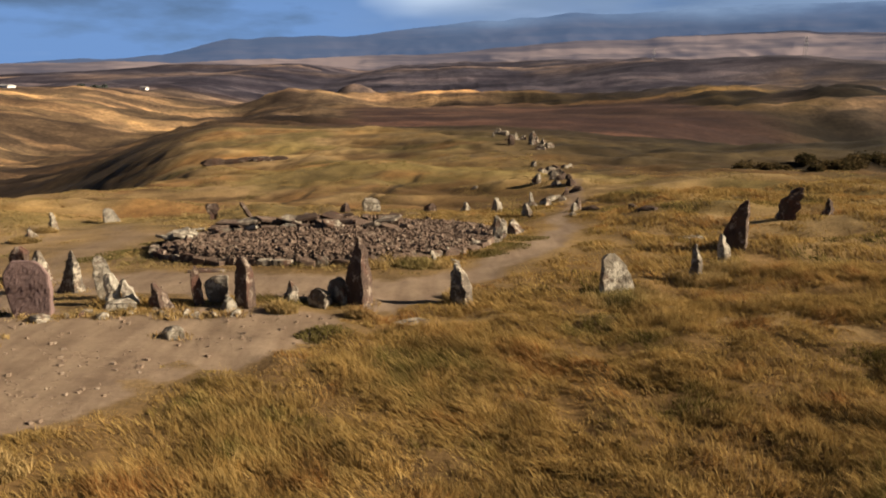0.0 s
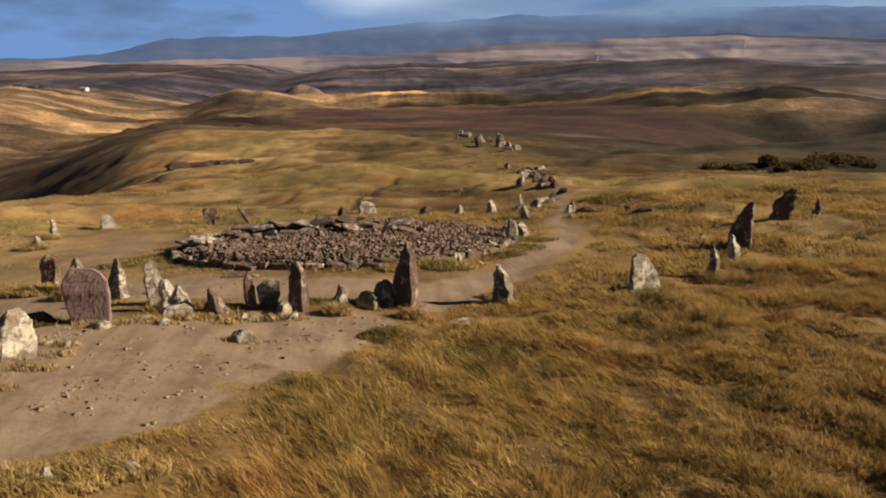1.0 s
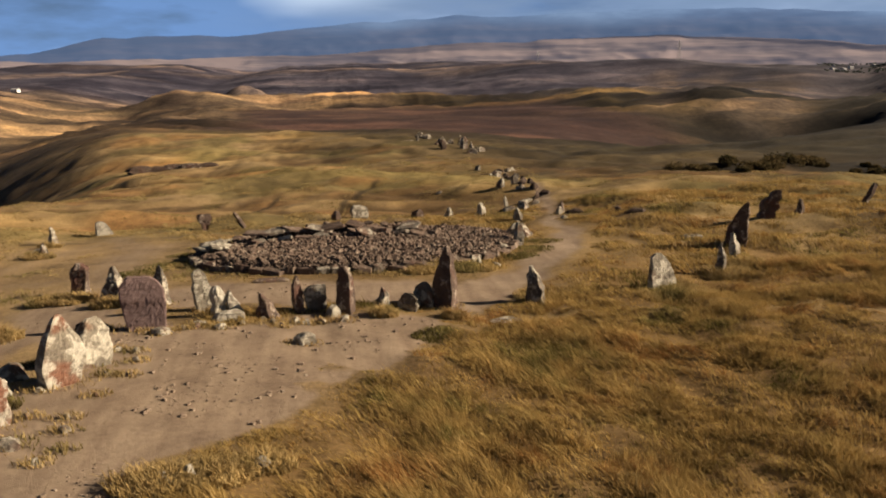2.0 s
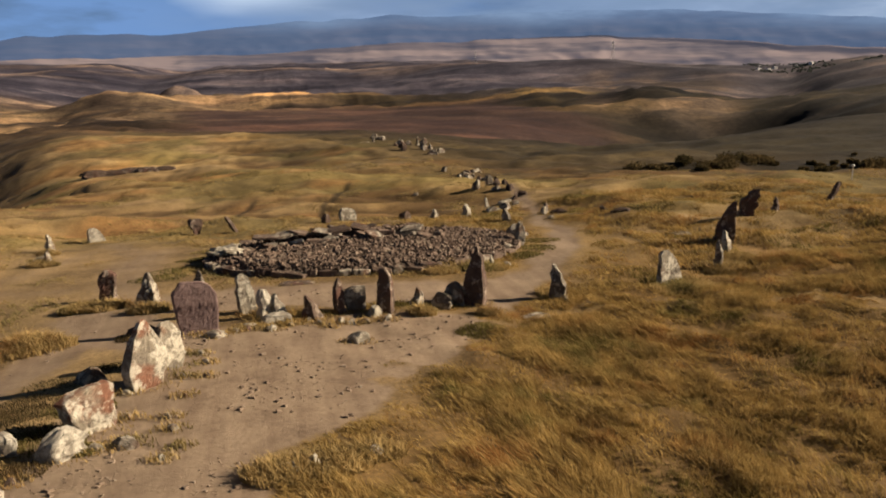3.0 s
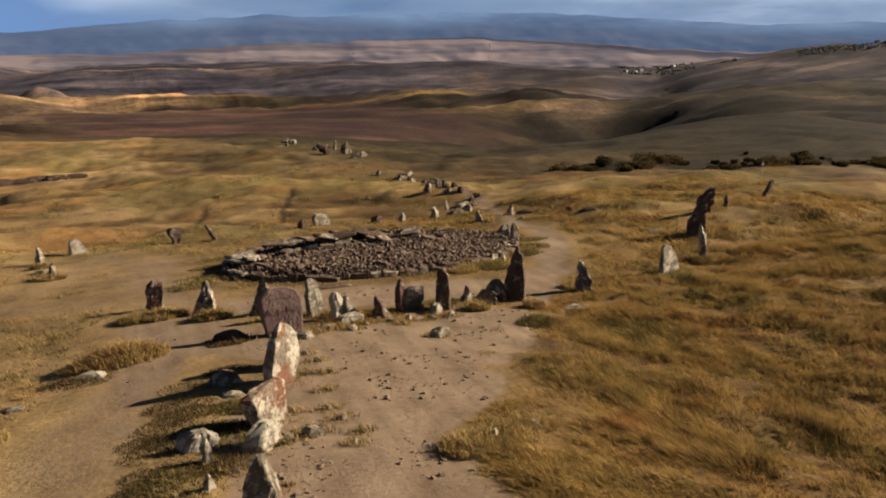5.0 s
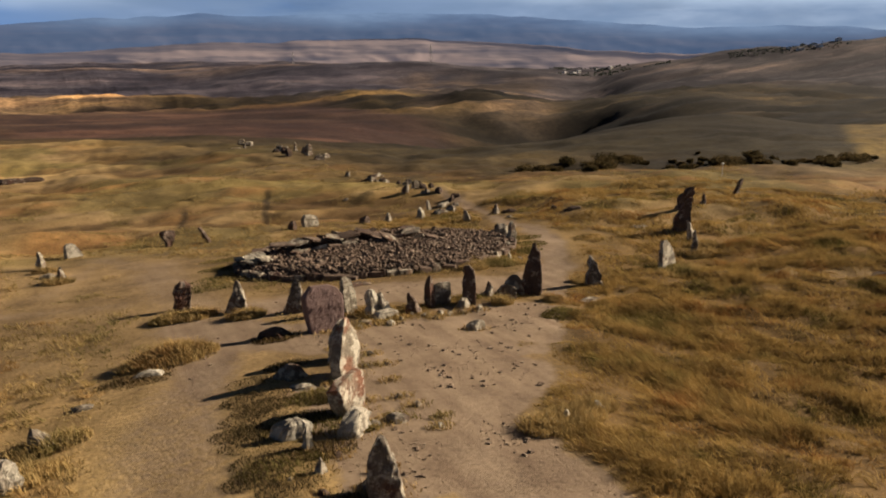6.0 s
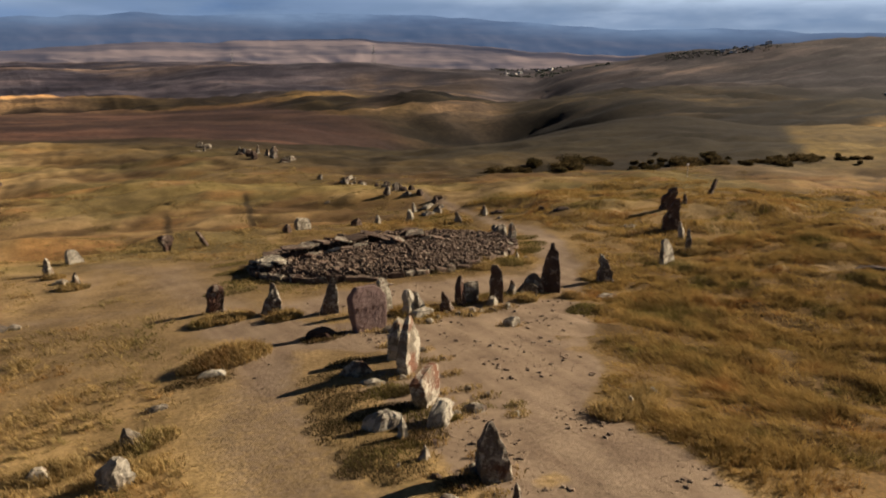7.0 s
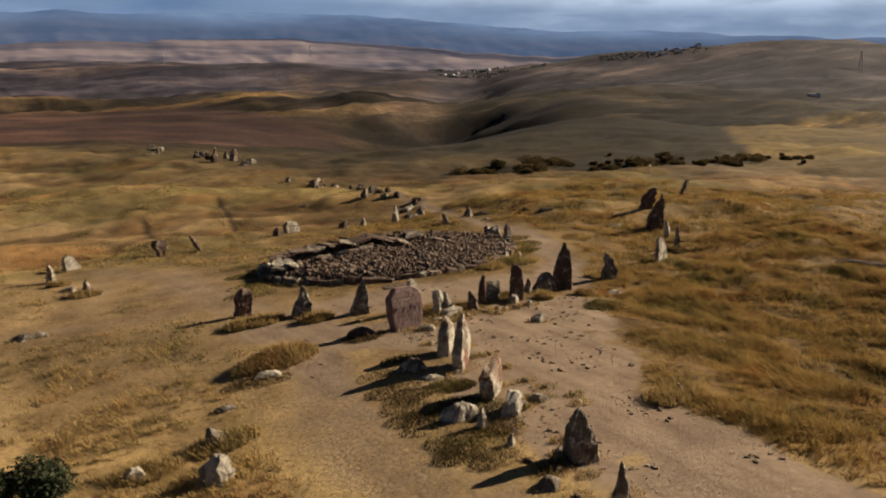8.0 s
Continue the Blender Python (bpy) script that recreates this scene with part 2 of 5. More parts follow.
STONE = {
    "grey": stone_material("grey_basalt", (0.29, 0.24, 0.185), (0.11, 0.088, 0.07), (0.74, 0.66, 0.52), 0.47, (0.21, 0.12, 0.08), 0.60),
    "pale": stone_material("pale_lichened_basalt", (0.42, 0.36, 0.27), (0.18, 0.145, 0.115), (0.84, 0.76, 0.60), 0.50, (0.28, 0.16, 0.10), 0.64),
    "white": stone_material("white_lichened_basalt", (0.52, 0.455, 0.355), (0.22, 0.18, 0.14), (0.80, 0.73, 0.59), 0.52),
    "purple": stone_material("plum_grey_basalt", (0.40, 0.27, 0.245), (0.31, 0.205, 0.185), (0.52, 0.42, 0.36), 0.34),
    "rust": stone_material("rust_brown_basalt", (0.20, 0.135, 0.10), (0.07, 0.050, 0.042), (0.62, 0.51, 0.40), 0.44, (0.19, 0.100, 0.072), 0.58),
    "rustpale": stone_material("pale_basalt_with_rust_faces", (0.46, 0.39, 0.29), (0.19, 0.15, 0.115), (0.88, 0.80, 0.64), 0.49, (0.33, 0.155, 0.095), 0.52),
    "dark": stone_material("dark_basalt", (0.155, 0.100, 0.072), (0.058, 0.044, 0.036), (0.32, 0.26, 0.19), 0.40, (0.11, 0.06, 0.042), 0.62),
    "rubble": stone_material("cairn_rubble", (0.285, 0.195, 0.142), (0.09, 0.062, 0.048), (0.52, 0.42, 0.32), 0.42),
    "pebble": stone_material("lane_pebbles", (0.42, 0.305, 0.215), (0.25, 0.175, 0.125), (0.56, 0.44, 0.33), 0.46),
}


def ground_material():
    m, n, l, b = material("grassland_and_trodden_earth", 0.95, 0.1)
    geo = n.new("ShaderNodeNewGeometry").outputs["Position"]
    tint = n.new("ShaderNodeAttribute")
    tint.attribute_name = "cover"
    dirt = n.new("ShaderNodeAttribute")
    dirt.attribute_name = "bare"
    fine = noise_node(n, l, 5.5, 6, 0.65, geo)
    broad = noise_node(n, l, 0.33, 5, 0.6, geo)
    far = noise_node(n, l, 0.017, 9, 0.66, geo)
    veg = mix(n, l, 0.8, tint.outputs["Color"], ramp(n, l, fine, (0.25, GREY(0.45)), (0.75, GREY(1.45))), "MULTIPLY")
    veg = mix(n, l, 0.7, veg, ramp(n, l, broad, (0.3, GREY(0.45)), (0.7, GREY(1.5))), "MULTIPLY")
    veg = mix(n, l, 0.75, veg, ramp(n, l, far, (0.34, (0.48, 0.46, 0.52)), (0.66, (1.45, 1.38, 1.25))), "MULTIPLY")
    veg = mix(n, l, 0.7, veg, ramp(n, l, noise_node(n, l, 0.0042, 7, 0.6, geo), (0.42, (0.62, 0.60, 0.66)), (0.50, GREY(1.0)), (0.58, (1.5, 1.42, 1.32))), "MULTIPLY")
    # the rolling country beyond: drawn-out strips of stubble, the dark ones painted shade
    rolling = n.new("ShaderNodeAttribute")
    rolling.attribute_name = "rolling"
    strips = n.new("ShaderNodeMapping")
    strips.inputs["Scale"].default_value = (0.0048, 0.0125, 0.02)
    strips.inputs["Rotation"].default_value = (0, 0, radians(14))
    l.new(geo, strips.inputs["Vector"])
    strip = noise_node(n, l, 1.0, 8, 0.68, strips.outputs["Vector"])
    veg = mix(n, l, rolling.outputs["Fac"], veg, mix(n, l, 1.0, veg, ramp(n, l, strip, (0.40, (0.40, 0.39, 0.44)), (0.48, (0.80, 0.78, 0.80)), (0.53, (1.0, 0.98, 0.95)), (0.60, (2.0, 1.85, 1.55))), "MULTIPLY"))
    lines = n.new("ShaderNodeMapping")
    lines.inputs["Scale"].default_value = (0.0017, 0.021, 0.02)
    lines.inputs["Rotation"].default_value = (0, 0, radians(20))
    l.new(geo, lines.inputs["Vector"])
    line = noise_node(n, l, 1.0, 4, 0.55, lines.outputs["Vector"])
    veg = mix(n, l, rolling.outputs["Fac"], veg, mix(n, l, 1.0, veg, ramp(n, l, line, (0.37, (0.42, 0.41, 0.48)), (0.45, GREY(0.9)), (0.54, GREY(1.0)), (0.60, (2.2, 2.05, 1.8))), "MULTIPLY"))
    soil = ramp(n, l, noise_node(n, l, 0.45, 8, 0.68, geo), (0.3, dry((0.31, 0.226, 0.158))), (0.5, dry((0.435, 0.323, 0.223))), (0.72, dry((0.53, 0.402, 0.282))))
    along = n.new("ShaderNodeMapping")
    along.inputs["Rotation"].default_value = (0, 0, radians(-8))
    along.inputs["Scale"].default_value = (1.5, 0.16, 1.0)
    l.new(geo, along.inputs["Vector"])
    ruts = noise_node(n, l, 1.0, 5, 0.6, along.outputs["Vector"])
    soil = mix(n, l, 0.55, soil, ramp(n, l, ruts, (0.34, (0.70, 0.64, 0.62)), (0.62, (1.16, 1.14, 1.12))), "MULTIPLY")
    soil = mix(n, l, 0.5, soil, ramp(n, l, noise_node(n, l, 5, 8, 0.75, geo), (0.3, GREY(0.66)), (0.7, GREY(1.22))), "MULTIPLY")
    edge = n.new("ShaderNodeMath")
    edge.operation = "MULTIPLY_ADD"
    l.new(noise_node(n, l, 3.0, 6, 0.7, geo), edge.inputs[0])
    edge.inputs[1].default_value = 0.7
    l.new(dirt.outputs["Fac"], edge.inputs[2])
    c = mix(n, l, ramp(n, l, edge.outputs["Value"], (0.62, GREY(0)), (1.0, GREY(1))), veg, soil)
    l.new(c, b.inputs["Base Color"])
    bump(n, l, b, noise_node(n, l, 4.0, 9, 0.72, geo), 0.5, 0.13)
    return m


def blade_material(name, straw, red, green, pale):
    """Dry grass: each blade its own tone, in drifts of straw, russet and olive; light shines through it."""
    m = bpy.data.materials.new(name)
    m.use_nodes = True
    n, l = m.node_tree.nodes, m.node_tree.links
    n.clear()
    g = n.new("ShaderNodeNewGeometry")
    straw, red, green, pale = dry(straw), dry(red), dry(green), dry(pale)
    c = ramp(n, l, noise_node(n, l, 0.23, 6, 0.65, g.outputs["Position"]), (0.38, green), (0.46, straw), (0.54, straw), (0.63, red))
    c = mix(n, l, ramp(n, l, g.outputs["Random Per Island"], (0.45, GREY(0)), (1.0, GREY(0.75))), c, pale)
    c = mix(n, l, 0.6, c, ramp(n, l, noise_node(n, l, 0.75, 5, 0.65, g.outputs["Position"]), (0.33, GREY(0.34)), (0.66, GREY(1.6))), "MULTIPLY")
    a, t, s, o = n.new("ShaderNodeBsdfDiffuse"), n.new("ShaderNodeBsdfTranslucent"), n.new("ShaderNodeMixShader"), n.new("ShaderNodeOutputMaterial")
    l.new(c, a.inputs["Color"])
    l.new(c, t.inputs["Color"])
    s.inputs["Fac"].default_value = 0.35
    l.new(a.outputs["BSDF"], s.inputs[1])
    l.new(t.outputs["BSDF"], s.inputs[2])
    l.new(s.outputs["Shader"], o.inputs["Surface"])
    return m


def plain_material(name, colour, dark, scale=2.0, rough=0.85):
    m, n, l, b = material(name, rough)
    at = n.new("ShaderNodeTexCoord").outputs["Object"]
    l.new(ramp(n, l, noise_node(n, l, scale, 6, 0.65, at), (0.3, dry(dark)), (0.7, dry(colour))), b.inputs["Base Color"])
    return m


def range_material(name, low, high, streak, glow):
    """Distant hills: broad fields and folds, with air haze painted in as bluish tints and emission."""
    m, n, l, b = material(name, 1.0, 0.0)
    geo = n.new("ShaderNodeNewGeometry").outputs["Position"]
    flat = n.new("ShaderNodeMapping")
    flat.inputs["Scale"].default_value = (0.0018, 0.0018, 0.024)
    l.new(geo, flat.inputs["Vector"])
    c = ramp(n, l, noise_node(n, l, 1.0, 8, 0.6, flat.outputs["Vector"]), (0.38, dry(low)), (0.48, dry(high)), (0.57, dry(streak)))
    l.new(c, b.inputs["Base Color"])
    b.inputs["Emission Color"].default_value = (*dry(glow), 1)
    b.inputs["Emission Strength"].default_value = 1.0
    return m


GROUND = ground_material()
TALL_GRASS = blade_material("tall_dry_grass", (0.48, 0.310, 0.104), (0.48, 0.240, 0.080), (0.19, 0.158, 0.046), (0.78, 0.56, 0.23))
LOW_GRASS = blade_material("low_dry_grass", (0.62, 0.43, 0.175), (0.52, 0.30, 0.115), (0.29, 0.235, 0.085), (0.84, 0.63, 0.30))
HILL_GRASS = blade_material("olive_and_russet_hill_grass", (0.50, 0.365, 0.150), (0.46, 0.26, 0.095), (0.260, 0.215, 0.080), (0.56, 0.43, 0.21))
GREEN_GRASS = blade_material("olive_grass", (0.225, 0.185, 0.062), (0.29, 0.205, 0.075), (0.135, 0.135, 0.045), (0.38, 0.30, 0.12))

# far leaves greyed and lifted: haze of distance painted into the green
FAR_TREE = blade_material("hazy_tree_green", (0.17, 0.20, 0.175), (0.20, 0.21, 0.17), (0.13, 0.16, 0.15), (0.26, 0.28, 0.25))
SCRUB = blade_material("dark_scrub", (0.11, 0.085, 0.042), (0.14, 0.09, 0.04), (0.065, 0.06, 0.03), (0.30, 0.21, 0.09))
SHRUB = blade_material("grey_green_leaf", (0.10, 0.115, 0.06), (0.12, 0.10, 0.05), (0.06, 0.08, 0.04), (0.22, 0.22, 0.14))
EARTH = plain_material("dark_soil", (0.17, 0.12, 0.085), (0.08, 0.06, 0.045), 3.0)
WOOD = plain_material("dark_twig", (0.09, 0.065, 0.045), (0.05, 0.04, 0.03), 6.0)
LIME = plain_material("pale_wall", (1.35, 1.28, 1.20), (1.05, 1.0, 0.95), 0.4)
TIN = plain_material("grey_roof", (0.75, 0.72, 0.72), (0.5, 0.48, 0.48), 0.4, 0.6)
STEEL = plain_material("grey_steel", (0.55, 0.53, 0.50), (0.40, 0.38, 0.38), 0.5, 0.5)
NEAR_RANGE = range_material("hazy_fallow_hills", (0.13, 0.112, 0.125), (0.23, 0.188, 0.185), (0.38, 0.300, 0.280), (0.030, 0.040, 0.066))
FAR_RANGE = range_material("hazy_blue_mountains", (0.040, 0.048, 0.070), (0.052, 0.056, 0.076), (0.072, 0.070, 0.084), (0.066, 0.104, 0.186))



# ---------------------------------------------------------------- mesh helpers
def mesh_of(name, verts, faces, mat, smooth=False):
    """A mesh from numpy arrays: verts (n, 3); faces (k, 3) or (k, 4)."""
    me = bpy.data.meshes.new(name)
    verts, faces = np.asarray(verts, np.float32), np.asarray(faces, np.int32)
    k, c = faces.shape
    me.vertices.add(len(verts))
    me.vertices.foreach_set("co", verts.ravel())
    me.loops.add(k * c)
    me.loops.foreach_set("vertex_index", faces.ravel())
    me.polygons.add(k)
    me.polygons.foreach_set("loop_start", np.arange(0, k * c, c, dtype=np.int32))
    me.polygons.foreach_set("use_smooth", np.full(k, smooth))
    me.materials.append(mat)
    me.update(calc_edges=True)
    return me


def part(name, me, parent, m=None, label=""):
    """Links a mesh as one part under its thing."""
    ob = new(name, me)
    ob.parent = parent
    if m is not None:
        ob.matrix_local = m
    return tagged(ob, label)


def empty(name, x, y, z):
    ob = new(name)
    ob.location = (x, y, z)
    return ob


# ---------------------------------------------------------------- ground and distance
def axis(lo, hi, step, far_lo, far_hi, growth):
    mid = list(np.arange(lo, hi + step / 2, step))
    up, s = [mid[-1]], step
    while up[-1] < far_hi:
        s *= growth
        up.append(up[-1] + s)
    down, s = [mid[0]], step
    while down[-1] > far_lo:
        s *= growth
        down.append(down[-1] - s)
    return np.array(down[:0:-1] + mid + up[1:])


def build_ground():
    xs = axis(-40, 36, 0.4, -3600, 4000, 1.034)
    ys = axis(4, 74, 0.4, -900, 4400, 1.021)
    X, Y = np.meshgrid(xs, ys)
    x, y = X.ravel(), Y.ravel()
    z = land(x, y)
    worn = bare(x, y)
    d = np.hypot(x + 15, y)
    z = z - 0.06 * worn + (fbm(x, y, 1.5, 61, 3) - 0.5) * 0.16 * (1 - 0.6 * worn) * ease(2 - d / 90)
    nx, ny = len(xs), len(ys)
    i = (np.arange(ny - 1)[:, None] * nx + np.arange(nx - 1)).ravel()
    me = mesh_of("ground", np.stack([x, y, z], 1), np.stack([i, i + 1, i + nx + 1, i + nx], 1), GROUND, True)
    # what grows where, with cloud shadow and distance haze painted into the cover
    gold, straw, olive = np.array([0.35, 0.225, 0.082]), np.array([0.56, 0.400, 0.185]), np.array([0.15, 0.112, 0.048])
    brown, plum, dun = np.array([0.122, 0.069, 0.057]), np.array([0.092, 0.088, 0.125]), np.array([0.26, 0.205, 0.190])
    parched = np.array([0.118, 0.080, 0.050])
    # painted cloud shadow on the hilltop edge; also real scrub ground and tracks
    shade_and_heath = np.array([0.082, 0.064, 0.034])
    w = lambda v: np.clip(v, 0, 1)[:, None]
    c = gold + (straw - gold) * w(fbm(x, y, 14, 71) * 2.2 - 0.6 + 0.5 * ease((-x - 8) / 10) * ease((62 - y) / 8))
    c = c + (olive - c) * w((fbm(x, y, 38, 75) - 0.52) * 6) * w((d - 60) / 60) * 0.6
    c = c + (straw - c) * w(1.5 - lane_gap(x, y) / 1.3) * w((60 - d) / 10) * 0.6
    # ground under the tall grass, toned so gaps between tufts read as shade
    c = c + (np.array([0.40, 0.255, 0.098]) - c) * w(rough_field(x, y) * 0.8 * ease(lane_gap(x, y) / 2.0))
    c = c + (np.array([0.66, 0.475, 0.235]) - c) * w(ease((-x - 15) / 5) * ease((64 - y) / 8) * ease((y - 16) / 10)) * 0.65
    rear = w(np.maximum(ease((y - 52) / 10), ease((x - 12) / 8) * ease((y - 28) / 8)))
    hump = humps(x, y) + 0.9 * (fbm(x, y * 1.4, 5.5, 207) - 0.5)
    # darker brown in the hollows, paler straw on the humps
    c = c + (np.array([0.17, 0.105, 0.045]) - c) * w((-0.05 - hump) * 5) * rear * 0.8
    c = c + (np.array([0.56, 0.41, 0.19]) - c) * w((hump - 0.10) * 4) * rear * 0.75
    c = c + (np.array([0.30, 0.245, 0.090]) - c) * w((fbm(x, y * 1.3, 17, 211) - 0.53) * 8) * rear * 0.7
    c = c + (np.array([0.46, 0.255, 0.09]) - c) * w((fbm(x, y * 1.3, 13, 215) - 0.58) * 8) * rear * 0.7
    c = c * (1 + (0.15 + 0.24 * w((-12 - x) / 12)) * rear * w((16 - x) / 20))
    c = c + (shade_and_heath - c) * w(shade_band(x, y)) * (0.7 + 0.4 * fbm(x * 0.5, y * 2, 30, 77))[:, None]
    c = c + (shade_and_heath * 0.55 - c) * w(scrubby(x, y)) * 0.95
    for x0, y0, x1, y1 in ((-13.8, 87, -16.7, 70), (-2.6, 95, -8.6, 71)):
        off = np.abs(x - (x0 + (x1 - x0) * (y - y0) / (y1 - y0)) - 0.12 * np.sin(y * 0.7))
        c = c + (shade_and_heath - c) * w(1.3 - off / 0.45) * w((y0 - y) / 2) * w((y - y1) / 2) * 0.85
    c = c + (parched - c) * w((d - 200) / 130)
    c = c + (np.array([0.20, 0.145, 0.085]) - c) * w(ease((-40 - x) / 40) * ease((420 - y) / 120)) * 0.8
    c = c + (np.array([0.37, 0.275, 0.175]) - c) * w((90 - x) / 160) * w((d - 420) / 140) * 0.7
    # eastern fields: cloud shadow painted in, here and in the olive patches below
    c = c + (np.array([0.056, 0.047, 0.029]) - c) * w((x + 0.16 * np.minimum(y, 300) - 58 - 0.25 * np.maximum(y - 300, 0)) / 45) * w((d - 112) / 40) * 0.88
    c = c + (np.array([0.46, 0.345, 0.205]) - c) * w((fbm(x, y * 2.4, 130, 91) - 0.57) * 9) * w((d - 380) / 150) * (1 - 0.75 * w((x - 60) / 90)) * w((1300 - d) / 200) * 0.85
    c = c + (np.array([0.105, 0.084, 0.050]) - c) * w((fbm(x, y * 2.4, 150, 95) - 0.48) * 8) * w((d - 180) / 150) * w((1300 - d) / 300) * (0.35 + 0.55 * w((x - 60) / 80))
    c = c + (olive * 0.55 - c) * w((fbm(x * 0.7, y * 1.8, 110, 97) - 0.42) * 8) * w((x - 40) / 60) * w((d - 170) / 80) * 0.85
    c = c + (brown - c) * w(ploughed(x, y, d)) * (0.75 + 0.25 * fbm(x, y * 5, 260, 85))[:, None]
    c = c + (np.array([0.30, 0.215, 0.078]) - c) * w(((x - 90) * 0.77 - (y - 81) * 0.92) / 4) * w((x - 84) / 6) * w((172 + 0.25 * (x - 180) - y) / 8) * w((420 - x) / 80) * 0.9
    # far ground drifts to bluish plum and dun: haze of distance painted in
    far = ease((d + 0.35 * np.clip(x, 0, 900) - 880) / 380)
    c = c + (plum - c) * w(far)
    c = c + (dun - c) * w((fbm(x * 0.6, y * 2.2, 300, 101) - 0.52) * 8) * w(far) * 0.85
    # cloud shadow painted over the eastern country; pale tan slope west of its valley
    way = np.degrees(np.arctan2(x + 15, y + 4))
    cloud_shade = ease((way - 17) / 14) * ease((d - 170) / 90)
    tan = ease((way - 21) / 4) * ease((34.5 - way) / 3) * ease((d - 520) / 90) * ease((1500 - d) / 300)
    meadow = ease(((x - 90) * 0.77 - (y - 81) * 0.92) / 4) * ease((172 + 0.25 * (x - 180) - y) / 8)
    # this shadow tint turns bluer far off, for haze
    c = c + (np.array([0.034, 0.029, 0.021]) + np.array([0.042, 0.042, 0.068]) * far[:, None] - c) * w(cloud_shade * (1 - meadow)) * (0.55 + 0.45 * fbm(x * 0.5, y * 1.6, 120, 221))[:, None]
    c = c + (np.array([0.16, 0.122, 0.092]) - c) * w(tan * ease((fbm(x + y, (y - x) * 2.2, 120, 225) - 0.40) * 7)) * 0.85
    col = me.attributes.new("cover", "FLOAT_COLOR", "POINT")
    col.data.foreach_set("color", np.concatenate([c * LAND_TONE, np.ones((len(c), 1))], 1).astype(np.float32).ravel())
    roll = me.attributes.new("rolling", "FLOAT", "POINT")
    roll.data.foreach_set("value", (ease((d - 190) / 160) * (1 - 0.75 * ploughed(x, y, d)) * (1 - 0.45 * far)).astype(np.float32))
    b = me.attributes.new("bare", "FLOAT", "POINT")
    b.data.foreach_set("value", worn.astype(np.float32))
    return tagged(new("ground", me), "dry golden hilltop grassland with trodden brown earth lanes", "ground", kind="structure")


build_ground()


def build_range(name, r0, r1, profile, mat, label, seed, rows=44):
    """A chain of distant hills on a ring round the place; profile gives the rise of the crest in degrees against the bearing."""
    a = np.radians(np.arange(-180, 180, 0.25))
    bearing, rise = np.array([p for p, _ in profile], float), np.array([q for _, q in profile], float)
    crest = np.interp(np.degrees(a), bearing, rise)
    crest = crest + (fbm(np.degrees(a), 0 * a, 9, seed) - 0.5) * 0.7 + (fbm(np.degrees(a), 0 * a, 2.0, seed + 7) - 0.5) * 0.2
    verts = []
    for k in range(rows + 1):
        f = k / rows
        r = r0 + (r1 - r0) * f
        top = r1 * np.tan(np.radians(crest)) + 8
        deg = np.degrees(a)
        fold = (fbm(deg * 40, f * 900 + 0 * a, 190, seed + 3) - 0.5) * 0.11 * math.sin(math.pi * f)
        fold = fold + (ridged(deg * 40 + 300 * f, f * 600 + 0 * a, 85, seed + 13) - 0.6) * 0.055 * math.sin(math.pi * f)
        verts.append(np.stack([-15 + r * np.sin(a), r * np.cos(a), -60 + (top + 60) * (f ** 0.9 + fold)], 1))
    n = len(a)
    k, j = np.meshgrid(np.arange(rows), np.arange(n), indexing="ij")
    j2 = (j + 1) % n
    faces = np.stack([k * n + j, k * n + j2, (k + 1) * n + j2, (k + 1) * n + j], -1).reshape(-1, 4)
    me = mesh_of(name, np.concatenate(verts), faces, mat, True)
    return tagged(new(name, me), label, "hills", kind="structure")


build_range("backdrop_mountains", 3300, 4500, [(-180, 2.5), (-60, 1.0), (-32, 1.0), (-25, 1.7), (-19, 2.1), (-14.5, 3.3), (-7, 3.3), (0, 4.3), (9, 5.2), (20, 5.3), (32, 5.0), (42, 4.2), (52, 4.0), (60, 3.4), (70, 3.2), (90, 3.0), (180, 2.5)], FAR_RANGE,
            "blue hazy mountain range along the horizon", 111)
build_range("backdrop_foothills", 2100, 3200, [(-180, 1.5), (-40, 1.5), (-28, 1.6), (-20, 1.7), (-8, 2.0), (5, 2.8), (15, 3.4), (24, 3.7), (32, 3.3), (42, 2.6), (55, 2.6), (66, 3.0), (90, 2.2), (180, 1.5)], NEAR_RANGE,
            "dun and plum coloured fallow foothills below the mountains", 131)


